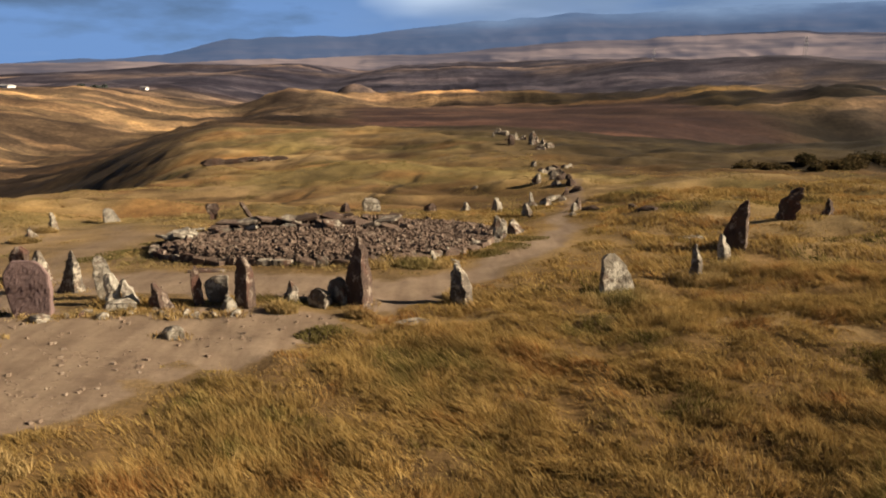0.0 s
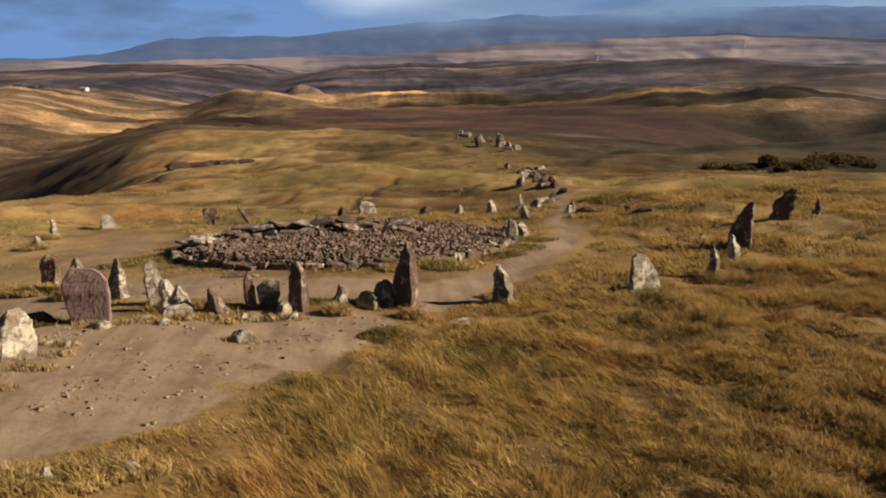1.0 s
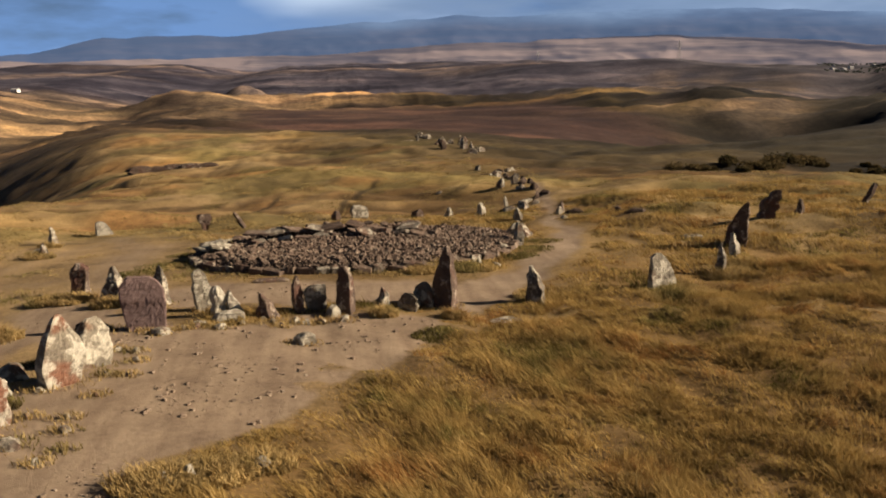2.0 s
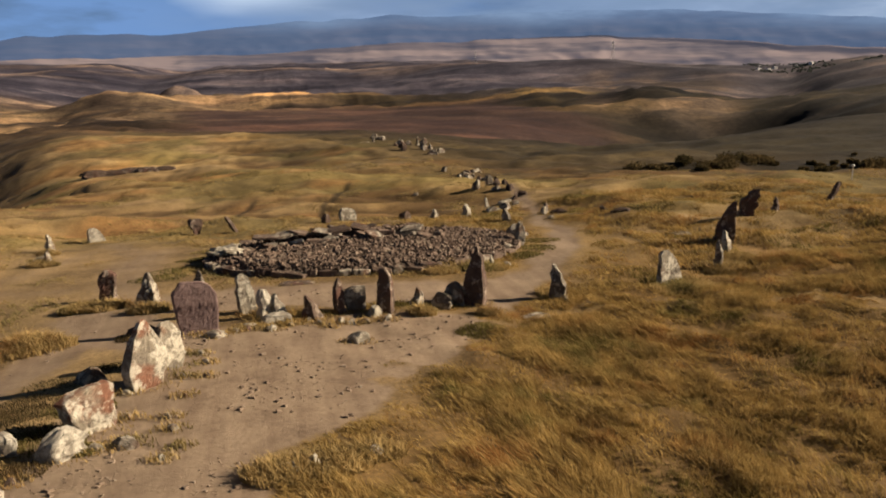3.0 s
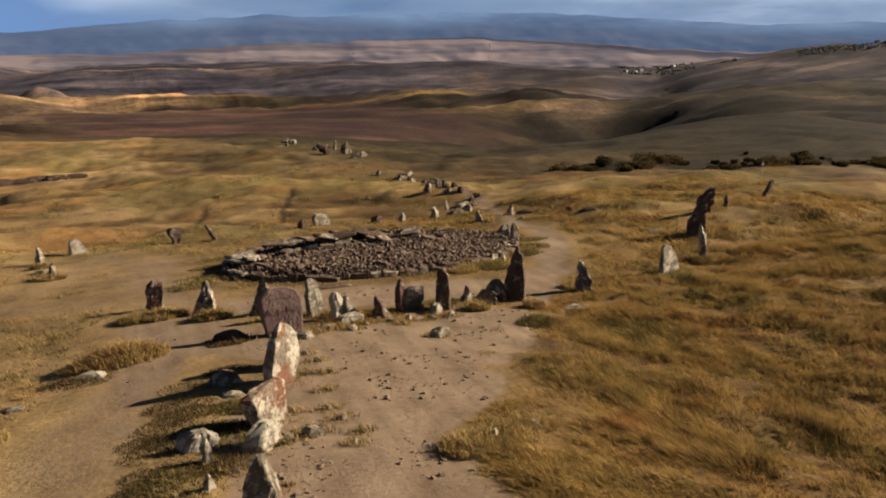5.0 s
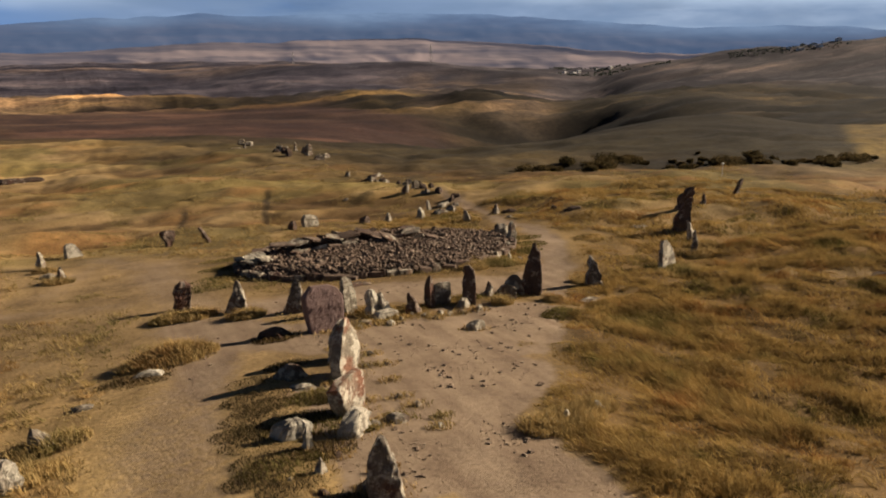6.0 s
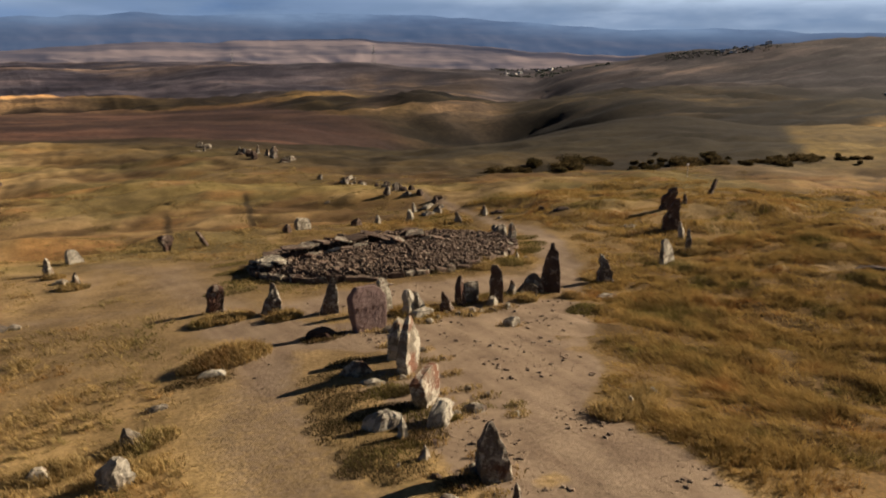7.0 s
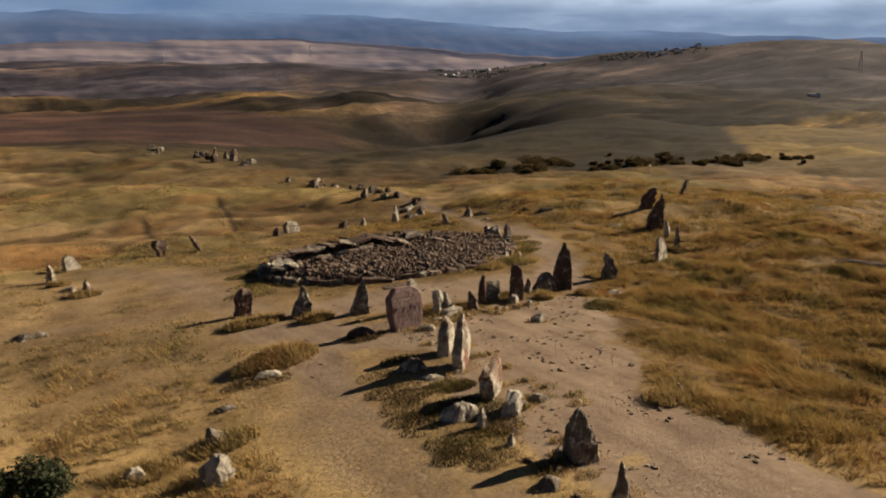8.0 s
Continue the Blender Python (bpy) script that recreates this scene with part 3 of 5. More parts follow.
def build_cloud_bank():
    """Soft cloud lying along the crest of the eastern mountains."""
    m = bpy.data.materials.new("cloud_on_the_mountains")
    m.use_nodes = True
    n, l = m.node_tree.nodes, m.node_tree.links
    n.clear()
    dens = n.new("ShaderNodeAttribute")
    dens.attribute_name = "thickness"
    geo = n.new("ShaderNodeNewGeometry").outputs["Position"]
    flat = n.new("ShaderNodeMapping")
    flat.inputs["Scale"].default_value = (0.0016, 0.0016, 0.008)
    l.new(geo, flat.inputs["Vector"])
    wisp = noise_node(n, l, 1.0, 6, 0.6, flat.outputs["Vector"])
    thick = mix(n, l, 1.0, dens.outputs["Color"], ramp(n, l, wisp, (0.34, GREY(0.45)), (0.60, GREY(1.0))), "MULTIPLY")
    # the cloud's brightness is put in as emission; the sun doesn't light it
    glow, clear, both, out = n.new("ShaderNodeEmission"), n.new("ShaderNodeBsdfTransparent"), n.new("ShaderNodeMixShader"), n.new("ShaderNodeOutputMaterial")
    l.new(ramp(n, l, wisp, (0.35, dry((0.115, 0.185, 0.33))), (0.65, dry((0.23, 0.33, 0.50)))), glow.inputs["Color"])
    l.new(thick, both.inputs["Fac"])
    l.new(clear.outputs["BSDF"], both.inputs[1])
    l.new(glow.outputs["Emission"], both.inputs[2])
    l.new(both.outputs["Shader"], out.inputs["Surface"])
    deg, up = np.meshgrid(np.arange(-14, 86, 0.5), np.linspace(2.4, 8.4, 26))
    dd, uu = deg.ravel(), up.ravel()
    a, r = np.radians(dd), 3250.0
    V = np.stack([-15 + r * np.sin(a), r * np.cos(a), 8 + r * np.tan(np.radians(uu))], 1)
    ny, nx = deg.shape
    i = (np.arange(ny - 1)[:, None] * nx + np.arange(nx - 1)).ravel()
    me = mesh_of("backdrop_clouds", V, np.stack([i, i + 1, i + nx + 1, i + nx], 1), m, True)
    crest = np.interp(dd, (-14, 0, 10, 30, 42, 60, 86), (4.7, 5.0, 5.7, 5.5, 4.9, 4.4, 4.0))
    density = ease(1.25 - np.abs(uu - crest) / 1.35) * ease((dd + 11) / 18) * ease((84 - dd) / 14)
    att = me.attributes.new("thickness", "FLOAT", "POINT")
    att.data.foreach_set("value", density.astype(np.float32))
    return tagged(new("backdrop_clouds", me), "grey-blue cloud bank lying on the mountain crest", "clouds", kind="structure")


build_cloud_bank()


# ---------------------------------------------------------------- stones
# outline of a stone from its foot to its tip: height, left edge, right edge (in parts of the width), depth (in parts of the depth)
FORMS = {
    "fin": ((0, -0.46, 0.50, 1.0), (0.4, -0.43, 0.50, 0.95), (0.68, -0.18, 0.50, 0.85), (0.9, 0.14, 0.48, 0.65), (1, 0.30, 0.44, 0.4)),
    "peak": ((0, -0.50, 0.50, 1.0), (0.22, -0.44, 0.46, 0.96), (0.5, -0.27, 0.36, 0.74), (0.8, -0.10, 0.24, 0.42), (0.94, -0.06, 0.14, 0.26), (1, -0.03, 0.08, 0.14)),
    "spire": ((0, -0.50, 0.50, 1.0), (0.1, -0.49, 0.50, 0.98), (0.45, -0.25, 0.43, 0.66), (0.78, -0.02, 0.33, 0.36), (1, 0.13, 0.22, 0.08)),
    "sail": ((0, -0.34, 0.50, 1.0), (0.25, -0.44, 0.50, 1.0), (0.55, -0.50, 0.38, 0.95), (0.8, -0.48, 0.16, 0.85), (0.93, -0.40, 0.02, 0.7), (1, -0.30, -0.08, 0.5)),
    "tilted": ((0, 0.12, 0.50, 1.0), (0.3, -0.06, 0.36, 1.0), (0.7, -0.32, 0.02, 0.9), (0.92, -0.48, -0.22, 0.8), (1, -0.50, -0.32, 0.5)),
    "lean_far": ((0, -0.50, -0.08, 1.0), (0.35, -0.36, 0.06, 1.0), (0.7, -0.10, 0.34, 0.9), (0.92, 0.08, 0.50, 0.8), (1, 0.20, 0.46, 0.6)),
    "jut": ((0, -0.10, 0.40, 1.0), (0.2, -0.26, 0.46, 1.0), (0.5, -0.44, 0.46, 1.0), (0.8, -0.50, 0.48, 0.95), (0.92, -0.40, 0.50, 0.85), (1, 0.0, 0.44, 0.6)),
    "pointed": ((0, -0.56, 0.56, 1.0), (0.3, -0.42, 0.46, 0.95), (0.65, -0.20, 0.28, 0.75), (0.9, -0.04, 0.13, 0.4), (1, 0.0, 0.06, 0.15)),
    "pillar": ((0, -0.50, 0.48, 1.0), (0.35, -0.44, 0.44, 0.95), (0.7, -0.46, 0.40, 0.85), (0.9, -0.42, 0.24, 0.7), (1, -0.30, 0.05, 0.45)),
    "knob": ((0, -0.50, 0.46, 1.0), (0.45, -0.40, 0.40, 0.9), (0.72, -0.44, 0.48, 0.9), (0.86, -0.40, 0.50, 0.8), (0.93, -0.18, 0.30, 0.6), (1, -0.08, 0.14, 0.4)),
    "menhir": ((0, -0.50, 0.50, 1.0), (0.3, -0.46, 0.44, 1.0), (0.65, -0.30, 0.34, 0.85), (0.86, -0.14, 0.30, 0.65), (0.9, -0.10, 0.16, 0.5), (1, -0.08, 0.10, 0.3)),
    "horn": ((0, -0.58, 0.52, 1.0), (0.28, -0.42, 0.38, 0.95), (0.62, -0.30, 0.24, 0.8), (0.82, -0.32, 0.08, 0.6), (1, -0.24, -0.04, 0.35)),
    "slab": ((0, -0.30, 0.44, 1.0), (0.12, -0.40, 0.48, 1.0), (0.55, -0.50, 0.50, 0.95), (0.82, -0.49, 0.46, 0.85), (0.94, -0.42, 0.38, 0.7), (1, -0.34, 0.20, 0.5)),
    "blade": ((0, -0.25, 0.48, 1.0), (0.2, -0.36, 0.50, 1.0), (0.6, -0.50, 0.34, 0.9), (0.9, -0.44, 0.14, 0.6), (1, -0.32, -0.02, 0.35)),
    "overhang": ((0, -0.18, 0.24, 1.0), (0.4, -0.24, 0.34, 1.0), (0.72, -0.46, 0.50, 1.0), (0.94, -0.50, 0.46, 0.9), (1, -0.40, 0.34, 0.6)),
    "block": ((0, -0.42, 0.44, 1.0), (0.3, -0.50, 0.50, 1.0), (0.65, -0.44, 0.48, 0.95), (0.88, -0.26, 0.42, 0.75), (1, -0.06, 0.28, 0.45)),
    "slant": ((0, -0.46, 0.50, 1.0), (0.3, -0.50, 0.40, 0.95), (0.68, -0.48, 0.06, 0.85), (0.9, -0.42, -0.15, 0.6), (1, -0.36, -0.24, 0.35)),
    "lean": ((0, -0.50, 0.32, 1.0), (0.3, -0.50, 0.40, 1.0), (0.62, -0.30, 0.45, 0.9), (0.86, 0.0, 0.50, 0.75), (1, 0.26, 0.50, 0.45)),
    "lean_l": ((0, -0.26, 0.48, 1.0), (0.3, -0.40, 0.50, 1.0), (0.62, -0.48, 0.26, 0.9), (0.88, -0.50, 0.02, 0.7), (1, -0.46, -0.22, 0.4)),
    "shard": ((0, -0.28, 0.25, 1.0), (0.15, -0.44, 0.36, 1.0), (0.48, -0.50, 0.50, 0.95), (0.66, -0.32, 0.40, 0.8), (0.76, -0.20, 0.28, 0.65), (0.9, -0.10, 0.10, 0.4), (1, -0.05, 0.0, 0.12)),
    "front": ((0, -0.48, 0.50, 1.0), (0.3, -0.46, 0.42, 1.0), (0.6, -0.44, 0.24, 0.8), (0.85, -0.36, 0.06, 0.6), (0.96, -0.26, -0.02, 0.4), (1, -0.20, -0.08, 0.25)),
    "boulder": ((0, -0.46, 0.46, 1.0), (0.3, -0.50, 0.50, 1.0), (0.62, -0.40, 0.46, 0.88), (0.88, -0.22, 0.34, 0.65), (1, -0.08, 0.18, 0.4)),
}


def plan_outline(rng, sides, turn, w, d, crisp=False):
    """A rough four to six cornered plan, one unit either way, as sides points."""
    a = [math.radians(45 + 90 * k + rng.uniform(-17, 17) * (0.5 if crisp else 1)) for k in range(4)]
    a += [rng.uniform(0, 6.28) for _ in range(0 if crisp else rng.randrange(0, 3))]
    a = np.array(sorted(a))
    cx, cy = np.sign(np.cos(a)) * np.abs(np.cos(a)) ** 0.35, np.sign(np.sin(a)) * np.abs(np.sin(a)) ** 0.35
    c, s = math.cos(turn), math.sin(turn)
    cx, cy = cx * c - cy * s, cx * s + cy * c
    # points spread evenly along the outline
    ex, ey = np.append(cx, cx[0]) * w, np.append(cy, cy[0]) * d
    run = np.concatenate([[0], np.cumsum(np.hypot(np.diff(ex), np.diff(ey)))])
    t = np.linspace(0, run[-1], sides, endpoint=False)
    px, py = np.interp(t, run, ex) / w, np.interp(t, run, ey) / d
    px = (px - px.min()) / (px.max() - px.min()) * 2 - 1
    py = (py - py.min()) / (py.max() - py.min()) * 2 - 1
    return px, py


def stone_mesh(name, w, d, h, form, mat, rng, rings=18, sides=20, cuts=10, rough=1.0, plan=None):
    """One rough stone standing on z = 0, sunk a little: an angular outline, flat breaks, then weathering."""
    sink = 0.12 + 0.08 * h
    rows = np.array(FORMS[form])
    f = np.linspace(0, 1, rings)
    knots = np.array([0, 0.17, 0.33, 0.5, 0.64, 0.78, 0.9, 1.0])
    wob = lambda amp: np.interp(f, knots, [rng.uniform(-amp, amp) for _ in knots])
    wave = 0.05 if plan is not None and plan < 12 else 0.09
    left, right, deep = (np.interp(f, rows[:, 0], rows[:, k]) for k in (1, 2, 3))
    left, right = left + wob(wave) * np.minimum(1, 2 * (right - left)), right + wob(wave) * np.minimum(1, 2 * (right - left))
    front, rear = deep * (1 + wob(0.16)), deep * (1 + wob(0.16))
    turn = radians(plan) if plan is not None else rng.uniform(-0.7, 0.7) if d > 0.55 * w else rng.uniform(-0.1, 0.1)
    px, py = plan_outline(rng, sides, turn, w, d, plan is not None)
    P = np.zeros((rings, sides, 3))
    P[..., 0] = ((left + right)[:, None] / 2 + (right - left)[:, None] / 2 * px) * w
    P[..., 1] = np.where(py < 0, front[:, None], rear[:, None]) * py * 0.5 * d
    P[..., 2] = (f * (h + sink) - sink)[:, None]
    P = P.reshape(-1, 3)
    mid = np.array([0, 0, h * 0.42])
    # a few flat breaks, most of them across the upper edges
    for _ in range(cuts // 2 if plan is None else 3 if plan > 12 else 1):
        nrm = np.array([rng.uniform(-1, 1), rng.uniform(-1, 1), rng.uniform(-0.1, 0.7)])
        nrm /= np.linalg.norm(nrm)
        reach = np.max((P - mid) @ nrm)
        over = np.maximum((P - mid) @ nrm - reach * rng.uniform(0.78, 0.93), 0)
        P = P - over[:, None] * nrm * 0.97
    P[:, 0] *= 1.16 * w / max(1e-3, np.ptp(P[:, 0]))
    P[:, 1] *= 1.04 * d / max(1e-3, np.ptp(P[:, 1]))
    s = min(w, d, h)
    off = Vector([rng.uniform(0, 90) for _ in range(3)])
    big = 0.5 * (s + w)
    for q in range(len(P)):
        v = Vector(P[q]) + off
        k1, k2, k3 = noise.noise_vector(v * (1.8 / big)), noise.noise_vector(v * (5.5 / big)), noise.noise_vector(v * 11.0)
        crack = abs(noise.noise(Vector((v.x, v.y, v.z * 0.5)) * (3.2 / big)))
        out = Vector((P[q][0], P[q][1] * w / d, 0.0))
        P[q] += (np.array(k1) * 0.05 * s + np.array(k2) * 0.035 * s + np.array(k3) * min(0.035, 0.06 * s)) * rough
        if crack < 0.07 and out.length > 0:
            P[q] -= np.array(out.normalized()) * 0.035 * s * (1 - crack / 0.07) * rough
    faces = []
    for r in range(rings - 1):
        for c in range(sides):
            c2 = (c + 1) % sides
            faces.append((r * sides + c, r * sides + c2, (r + 1) * sides + c2, (r + 1) * sides + c))
    tip = P[-sides:].mean(0) + np.array([0, 0, 0.01 * h])
    V = np.concatenate([P, [tip], [P[:sides].mean(0)]])
    F = [(a_, b_, c_) for a_, b_, c_, d_ in faces] + [(a_, c_, d_) for a_, b_, c_, d_ in faces]
    n = len(P)
    F += [((rings - 1) * sides + c, (rings - 1) * sides + (c + 1) % sides, n) for c in range(sides)]
    F += [((c + 1) % sides, c, n + 1) for c in range(sides)]
    return mesh_of(name, V, F, mat)


LOOK = {"grey": "lichened grey basalt", "pale": "pale lichened basalt", "white": "whitish lichened basalt", "purple": "plum-grey basalt",
        "rust": "rust-brown basalt", "rustpale": "pale and rust-red basalt", "dark": "dark brown basalt"}
SHAPE = {"pointed": "pointed triangular", "peak": "angular pointed", "fin": "fin-shaped upright", "spire": "sharp triangular", "sail": "thin pale sail-shaped", "tilted": "thin tilted", "lean_far": "thin leaning", "jut": "jutting angular", "pillar": "upright pillar-like", "menhir": "tall tapering", "slab": "broad upright slab-like", "block": "rough blocky", "slant": "slanting",
         "lean": "leaning", "lean_l": "tilted", "shard": "large pointed slab-like", "front": "sharp-edged", "knob": "knob-topped upright", "horn": "horn-tipped", "blade": "thin blade-like", "overhang": "overhanging slab-like", "boulder": "low rounded"}
PLACE = {"ring": ("in the stone ring", "stones of the ring"), "row": ("beside the lane", "stones of the row by the lane"),
         "avenue": ("in the far avenue", "stones of the far avenue"), "loose": ("lying in dry grass", "loose stones in the grass")}
stone_count = 0
FEET = []


def stone(x, y, w, d, h, yaw, form, tone, place, extra="", plan=None):
    """One stone of the site at (x, y): width, depth and height, turned by yaw."""
    global stone_count
    stone_count += 1
    rng = random.Random(1000 + stone_count)
    low = form == "boulder" or h < 0.7
    if y < 66:
        FEET.append((x, y, 0.3 + 0.5 * w))
    name = "boulder" if low else "standing_stone"
    small = max(w, h) < 0.8 or y > 66
    grain = 0.16 if small else 0.085
    rings, sides = int(np.clip(h / grain, 8, 32)), int(np.clip(2 * (w + d) / grain, 12, 60))
    me = stone_mesh(name, w, d, h, form, STONE[tone], rng, rings, sides, rough=0.5 if tone == "purple" else 1.0, plan=plan)
    ob = new(name, me)
    ob.matrix_world = pose(x, y, ground_z(x, y) - 0.05, 0, 0, yaw)
    what = SHAPE[form] + (" boulder of " if low else " stone of ") + LOOK[tone] + " " + (extra or PLACE[place][0])
    return tagged(ob, what, "boulder" if low else "standing stone", PLACE[place][1])


# the ring, from the lane round to the east
stone(-20.70, 37.55, 0.92, 0.66, 1.55, -14, "knob", "rust", "ring", plan=10)
stone(-18.42, 34.95, 1.12, 0.85, 1.62, -28, "peak", "grey", "ring", plan=8)
stone(-16.05, 33.00, 1.00, 0.74, 1.86, -30, "spire", "grey", "ring", plan=6)
stone(-15.75, 29.00, 1.62, 0.55, 2.12, -2, "slab", "purple", "ring", plan=4)
stone(-13.80, 31.20, 0.78, 0.42, 1.88, 14, "blade", "pale", "ring", plan=6)
stone(-12.98, 30.08, 0.66, 0.52, 1.34, 12, "pillar", "white", "ring", plan=20)
stone(-12.32, 30.12, 0.78, 0.55, 1.14, 6, "slant", "white", "ring", plan=14)
stone(-12.55, 29.55, 1.25, 0.50, 0.42, 8, "block", "white", "ring", "at a white stone's foot", plan=8)
stone(-10.90, 29.75, 1.05, 0.62, 1.08, 10, "slant", "rust", "ring", plan=48)
stone(-9.78, 30.40, 0.42, 0.55, 1.64, 18, "blade", "rust", "ring", plan=6)
stone(-9.08, 30.70, 0.92, 0.40, 1.16, -4, "jut", "grey", "ring", plan=6)
stone(-7.78, 30.00, 0.68, 0.54, 2.06, -36, "pillar", "rust", "ring", plan=8)
stone(-8.35, 29.62, 0.62, 0.50, 0.50, -12, "block", "pale", "ring", plan=45)
stone(-6.20, 30.95, 0.78, 0.60, 1.00, 5, "peak", "grey", "ring", plan=45)
stone(-5.05, 31.00, 1.02, 0.72, 0.80, -38, "block", "grey", "ring", plan=12)
stone(-4.32, 31.45, 1.10, 0.62, 1.02, -44, "block", "grey", "ring", plan=10)
stone(-3.40, 31.00, 1.06, 0.66, 2.80, -45, "menhir", "rust", "ring", plan=6)
stone(0.75, 31.15, 1.30, 0.95, 1.78, -42, "horn", "grey", "ring", plan=12)
stone(7.42, 32.75, 1.42, 0.34, 1.84, 16, "sail", "pale", "ring", plan=3)
stone(15.00, 39.85, 1.22, 0.72, 2.55, -44, "fin", "rust", "ring", plan=8)
stone(13.65, 37.40, 0.62, 0.42, 1.48, -10, "lean_l", "pale", "ring", plan=45)
stone(11.42, 34.62, 0.82, 0.60, 1.62, 4, "horn", "grey", "loose", plan=45)
stone(19.90, 44.95, 1.28, 0.85, 1.92, -30, "lean", "rust", "ring", plan=12)
stone(22.42, 45.50, 0.80, 0.60, 1.16, 0, "peak", "rust", "loose", plan=45)
stone(30.05, 49.10, 1.12, 0.50, 2.02, -8, "lean_far", "rust", "ring", plan=30)
stone(13.46, 51.34, 1.45, 1.00, 0.34, -25, "boulder", "dark", "ring")
stone(13.20, 53.60, 0.95, 0.70, 0.48, -23, "slant", "dark", "ring")
stone(10.10, 59.00, 0.72, 0.55, 1.04, -12, "peak", "rust", "ring", plan=45)
stone(9.75, 58.15, 0.50, 0.42, 0.72, -20, "block", "white", "ring", plan=45)
stone(10.95, 57.90, 1.35, 0.90, 0.42, -20, "block", "dark", "ring")
stone(4.28, 63.10, 1.00, 0.80, 1.46, 0, "peak", "pale", "ring", plan=46)
stone(1.85, 65.20, 0.95, 0.70, 0.94, 0, "peak", "pale", "ring", plan=45)
stone(-1.06, 63.65, 1.00, 0.75, 0.76, -9, "block", "rust", "ring", plan=40)
stone(-5.92, 64.70, 1.32, 0.55, 1.20, 6, "slab", "pale", "ring", plan=6)
stone(-7.92, 63.30, 0.68, 0.54, 0.88, -3, "block", "rust", "ring", plan=45)
stone(-18.50, 62.50, 1.02, 0.68, 1.38, 6, "overhang", "rust", "ring", plan=10)
stone(-15.55, 62.05, 1.10, 0.45, 1.46, 3, "tilted", "rust", "ring", plan=40)
stone(-25.52, 60.00, 1.22, 0.45, 1.14, 14, "sail", "white", "ring", plan=6)
stone(-27.58, 55.10, 0.86, 0.66, 1.40, 6, "horn", "pale", "ring", plan=45)
stone(-26.48, 49.55, 0.78, 0.56, 1.06, -6, "peak", "grey", "ring", plan=45)
# the row beside the lane
stone(-16.85, 22.70, 1.28, 0.46, 2.50, 36, "shard", "rustpale", "row", plan=5)
stone(-16.45, 24.40, 1.12, 0.55, 1.70, 36, "block", "pale", "row", plan=8)
stone(-17.95, 19.30, 1.36, 0.52, 1.36, 34, "jut", "rustpale", "row", plan=6)
stone(-18.30, 17.65, 1.14, 0.70, 0.86, 30, "block", "white", "row", plan=20)
stone(-20.15, 18.40, 1.20, 0.75, 0.66, -20, "block", "white", "row", plan=30)
stone(-18.80, 13.60, 1.00, 0.90, 1.66, -30, "front", "grey", "row", plan=10)
stone(-20.00, 15.65, 0.50, 0.40, 0.52, -10, "peak", "grey", "row", plan=45)
stone(-20.30, 14.45, 0.37, 0.30, 0.18, -41, "boulder", "dark", "row")
stone(-9.42, 26.32, 0.80, 0.52, 0.44, -12, "block", "pale", "loose", plan=40)
# the rest of the ring, loose stones and the far avenue
stone(13.86, 43.43, 2.00, 1.60, 0.29, -29, "boulder", "grey", "ring")
stone(14.24, 43.19, 0.93, 0.75, 0.31, -29, "boulder", "pale", "ring")
stone(6.25, 57.06, 0.77, 0.61, 1.15, -17, "slant", "grey", "ring")
stone(-27.15, 51.08, 0.96, 0.77, 0.33, -9, "boulder", "pale", "ring")
stone(3.15, 44.23, 0.61, 0.49, 1.61, -17, "pillar", "pale", "ring")
stone(3.27, 46.12, 1.04, 0.83, 1.17, -24, "block", "grey", "ring")
stone(0.99, 43.41, 1.31, 1.05, 0.49, -15, "boulder", "grey", "ring")
stone(1.72, 42.65, 0.97, 0.78, 0.44, -16, "boulder", "grey", "ring")
stone(4.53, 48.15, 1.13, 0.91, 0.85, -38, "slant", "grey", "ring")
stone(-0.49, 38.47, 0.38, 0.31, 0.81, -15, "pointed", "pale", "loose")
stone(0.50, 38.93, 0.60, 0.48, 0.24, -16, "boulder", "grey", "loose")
stone(9.10, 54.67, 0.58, 0.46, 0.24, -20, "boulder", "grey", "loose")
stone(-19.87, 17.34, 0.43, 0.38, 0.81, -32, "pointed", "pale", "row")
stone(-19.93, 11.00, 0.53, 0.42, 1.49, -48, "pointed", "grey", "row")
stone(-18.69, 23.65, 1.19, 0.95, 0.57, -28, "boulder", "grey", "row")
stone(-18.57, 22.36, 0.95, 0.76, 0.17, -29, "boulder", "white", "row")
stone(-20.84, 12.94, 0.70, 0.56, 0.36, -43, "boulder", "grey", "row")
stone(-16.77, 17.98, 0.87, 0.69, 0.26, -42, "boulder", "grey", "row")
stone(-15.00, 28.13, 0.87, 0.69, 0.25, -33, "boulder", "grey", "ring")
stone(-17.83, 29.51, 1.36, 1.09, 0.43, -28, "boulder", "dark", "ring")
stone(-16.76, 18.20, 0.56, 0.44, 0.15, -6, "boulder", "pale", "row")
stone(-17.55, 17.88, 0.55, 0.44, 0.19, -4, "boulder", "grey", "row")
stone(-13.65, 29.16, 0.61, 0.49, 0.15, -9, "boulder", "pale", "ring")
stone(-10.20, 16.22, 0.68, 0.54, 0.36, -23, "boulder", "pale", "loose")
stone(-12.46, 15.65, 0.62, 0.49, 0.25, -18, "boulder", "pale", "loose")
stone(-11.82, 15.61, 0.34, 0.27, 0.45, -20, "block", "pale", "loose")
stone(-28.12, 20.29, 0.99, 0.70, 1.01, -17, "block", "white", "loose")
stone(-30.10, 22.41, 0.68, 0.54, 0.43, -12, "boulder", "pale", "loose")
stone(-27.10, 23.12, 0.82, 0.66, 0.81, -18, "slant", "grey", "loose")
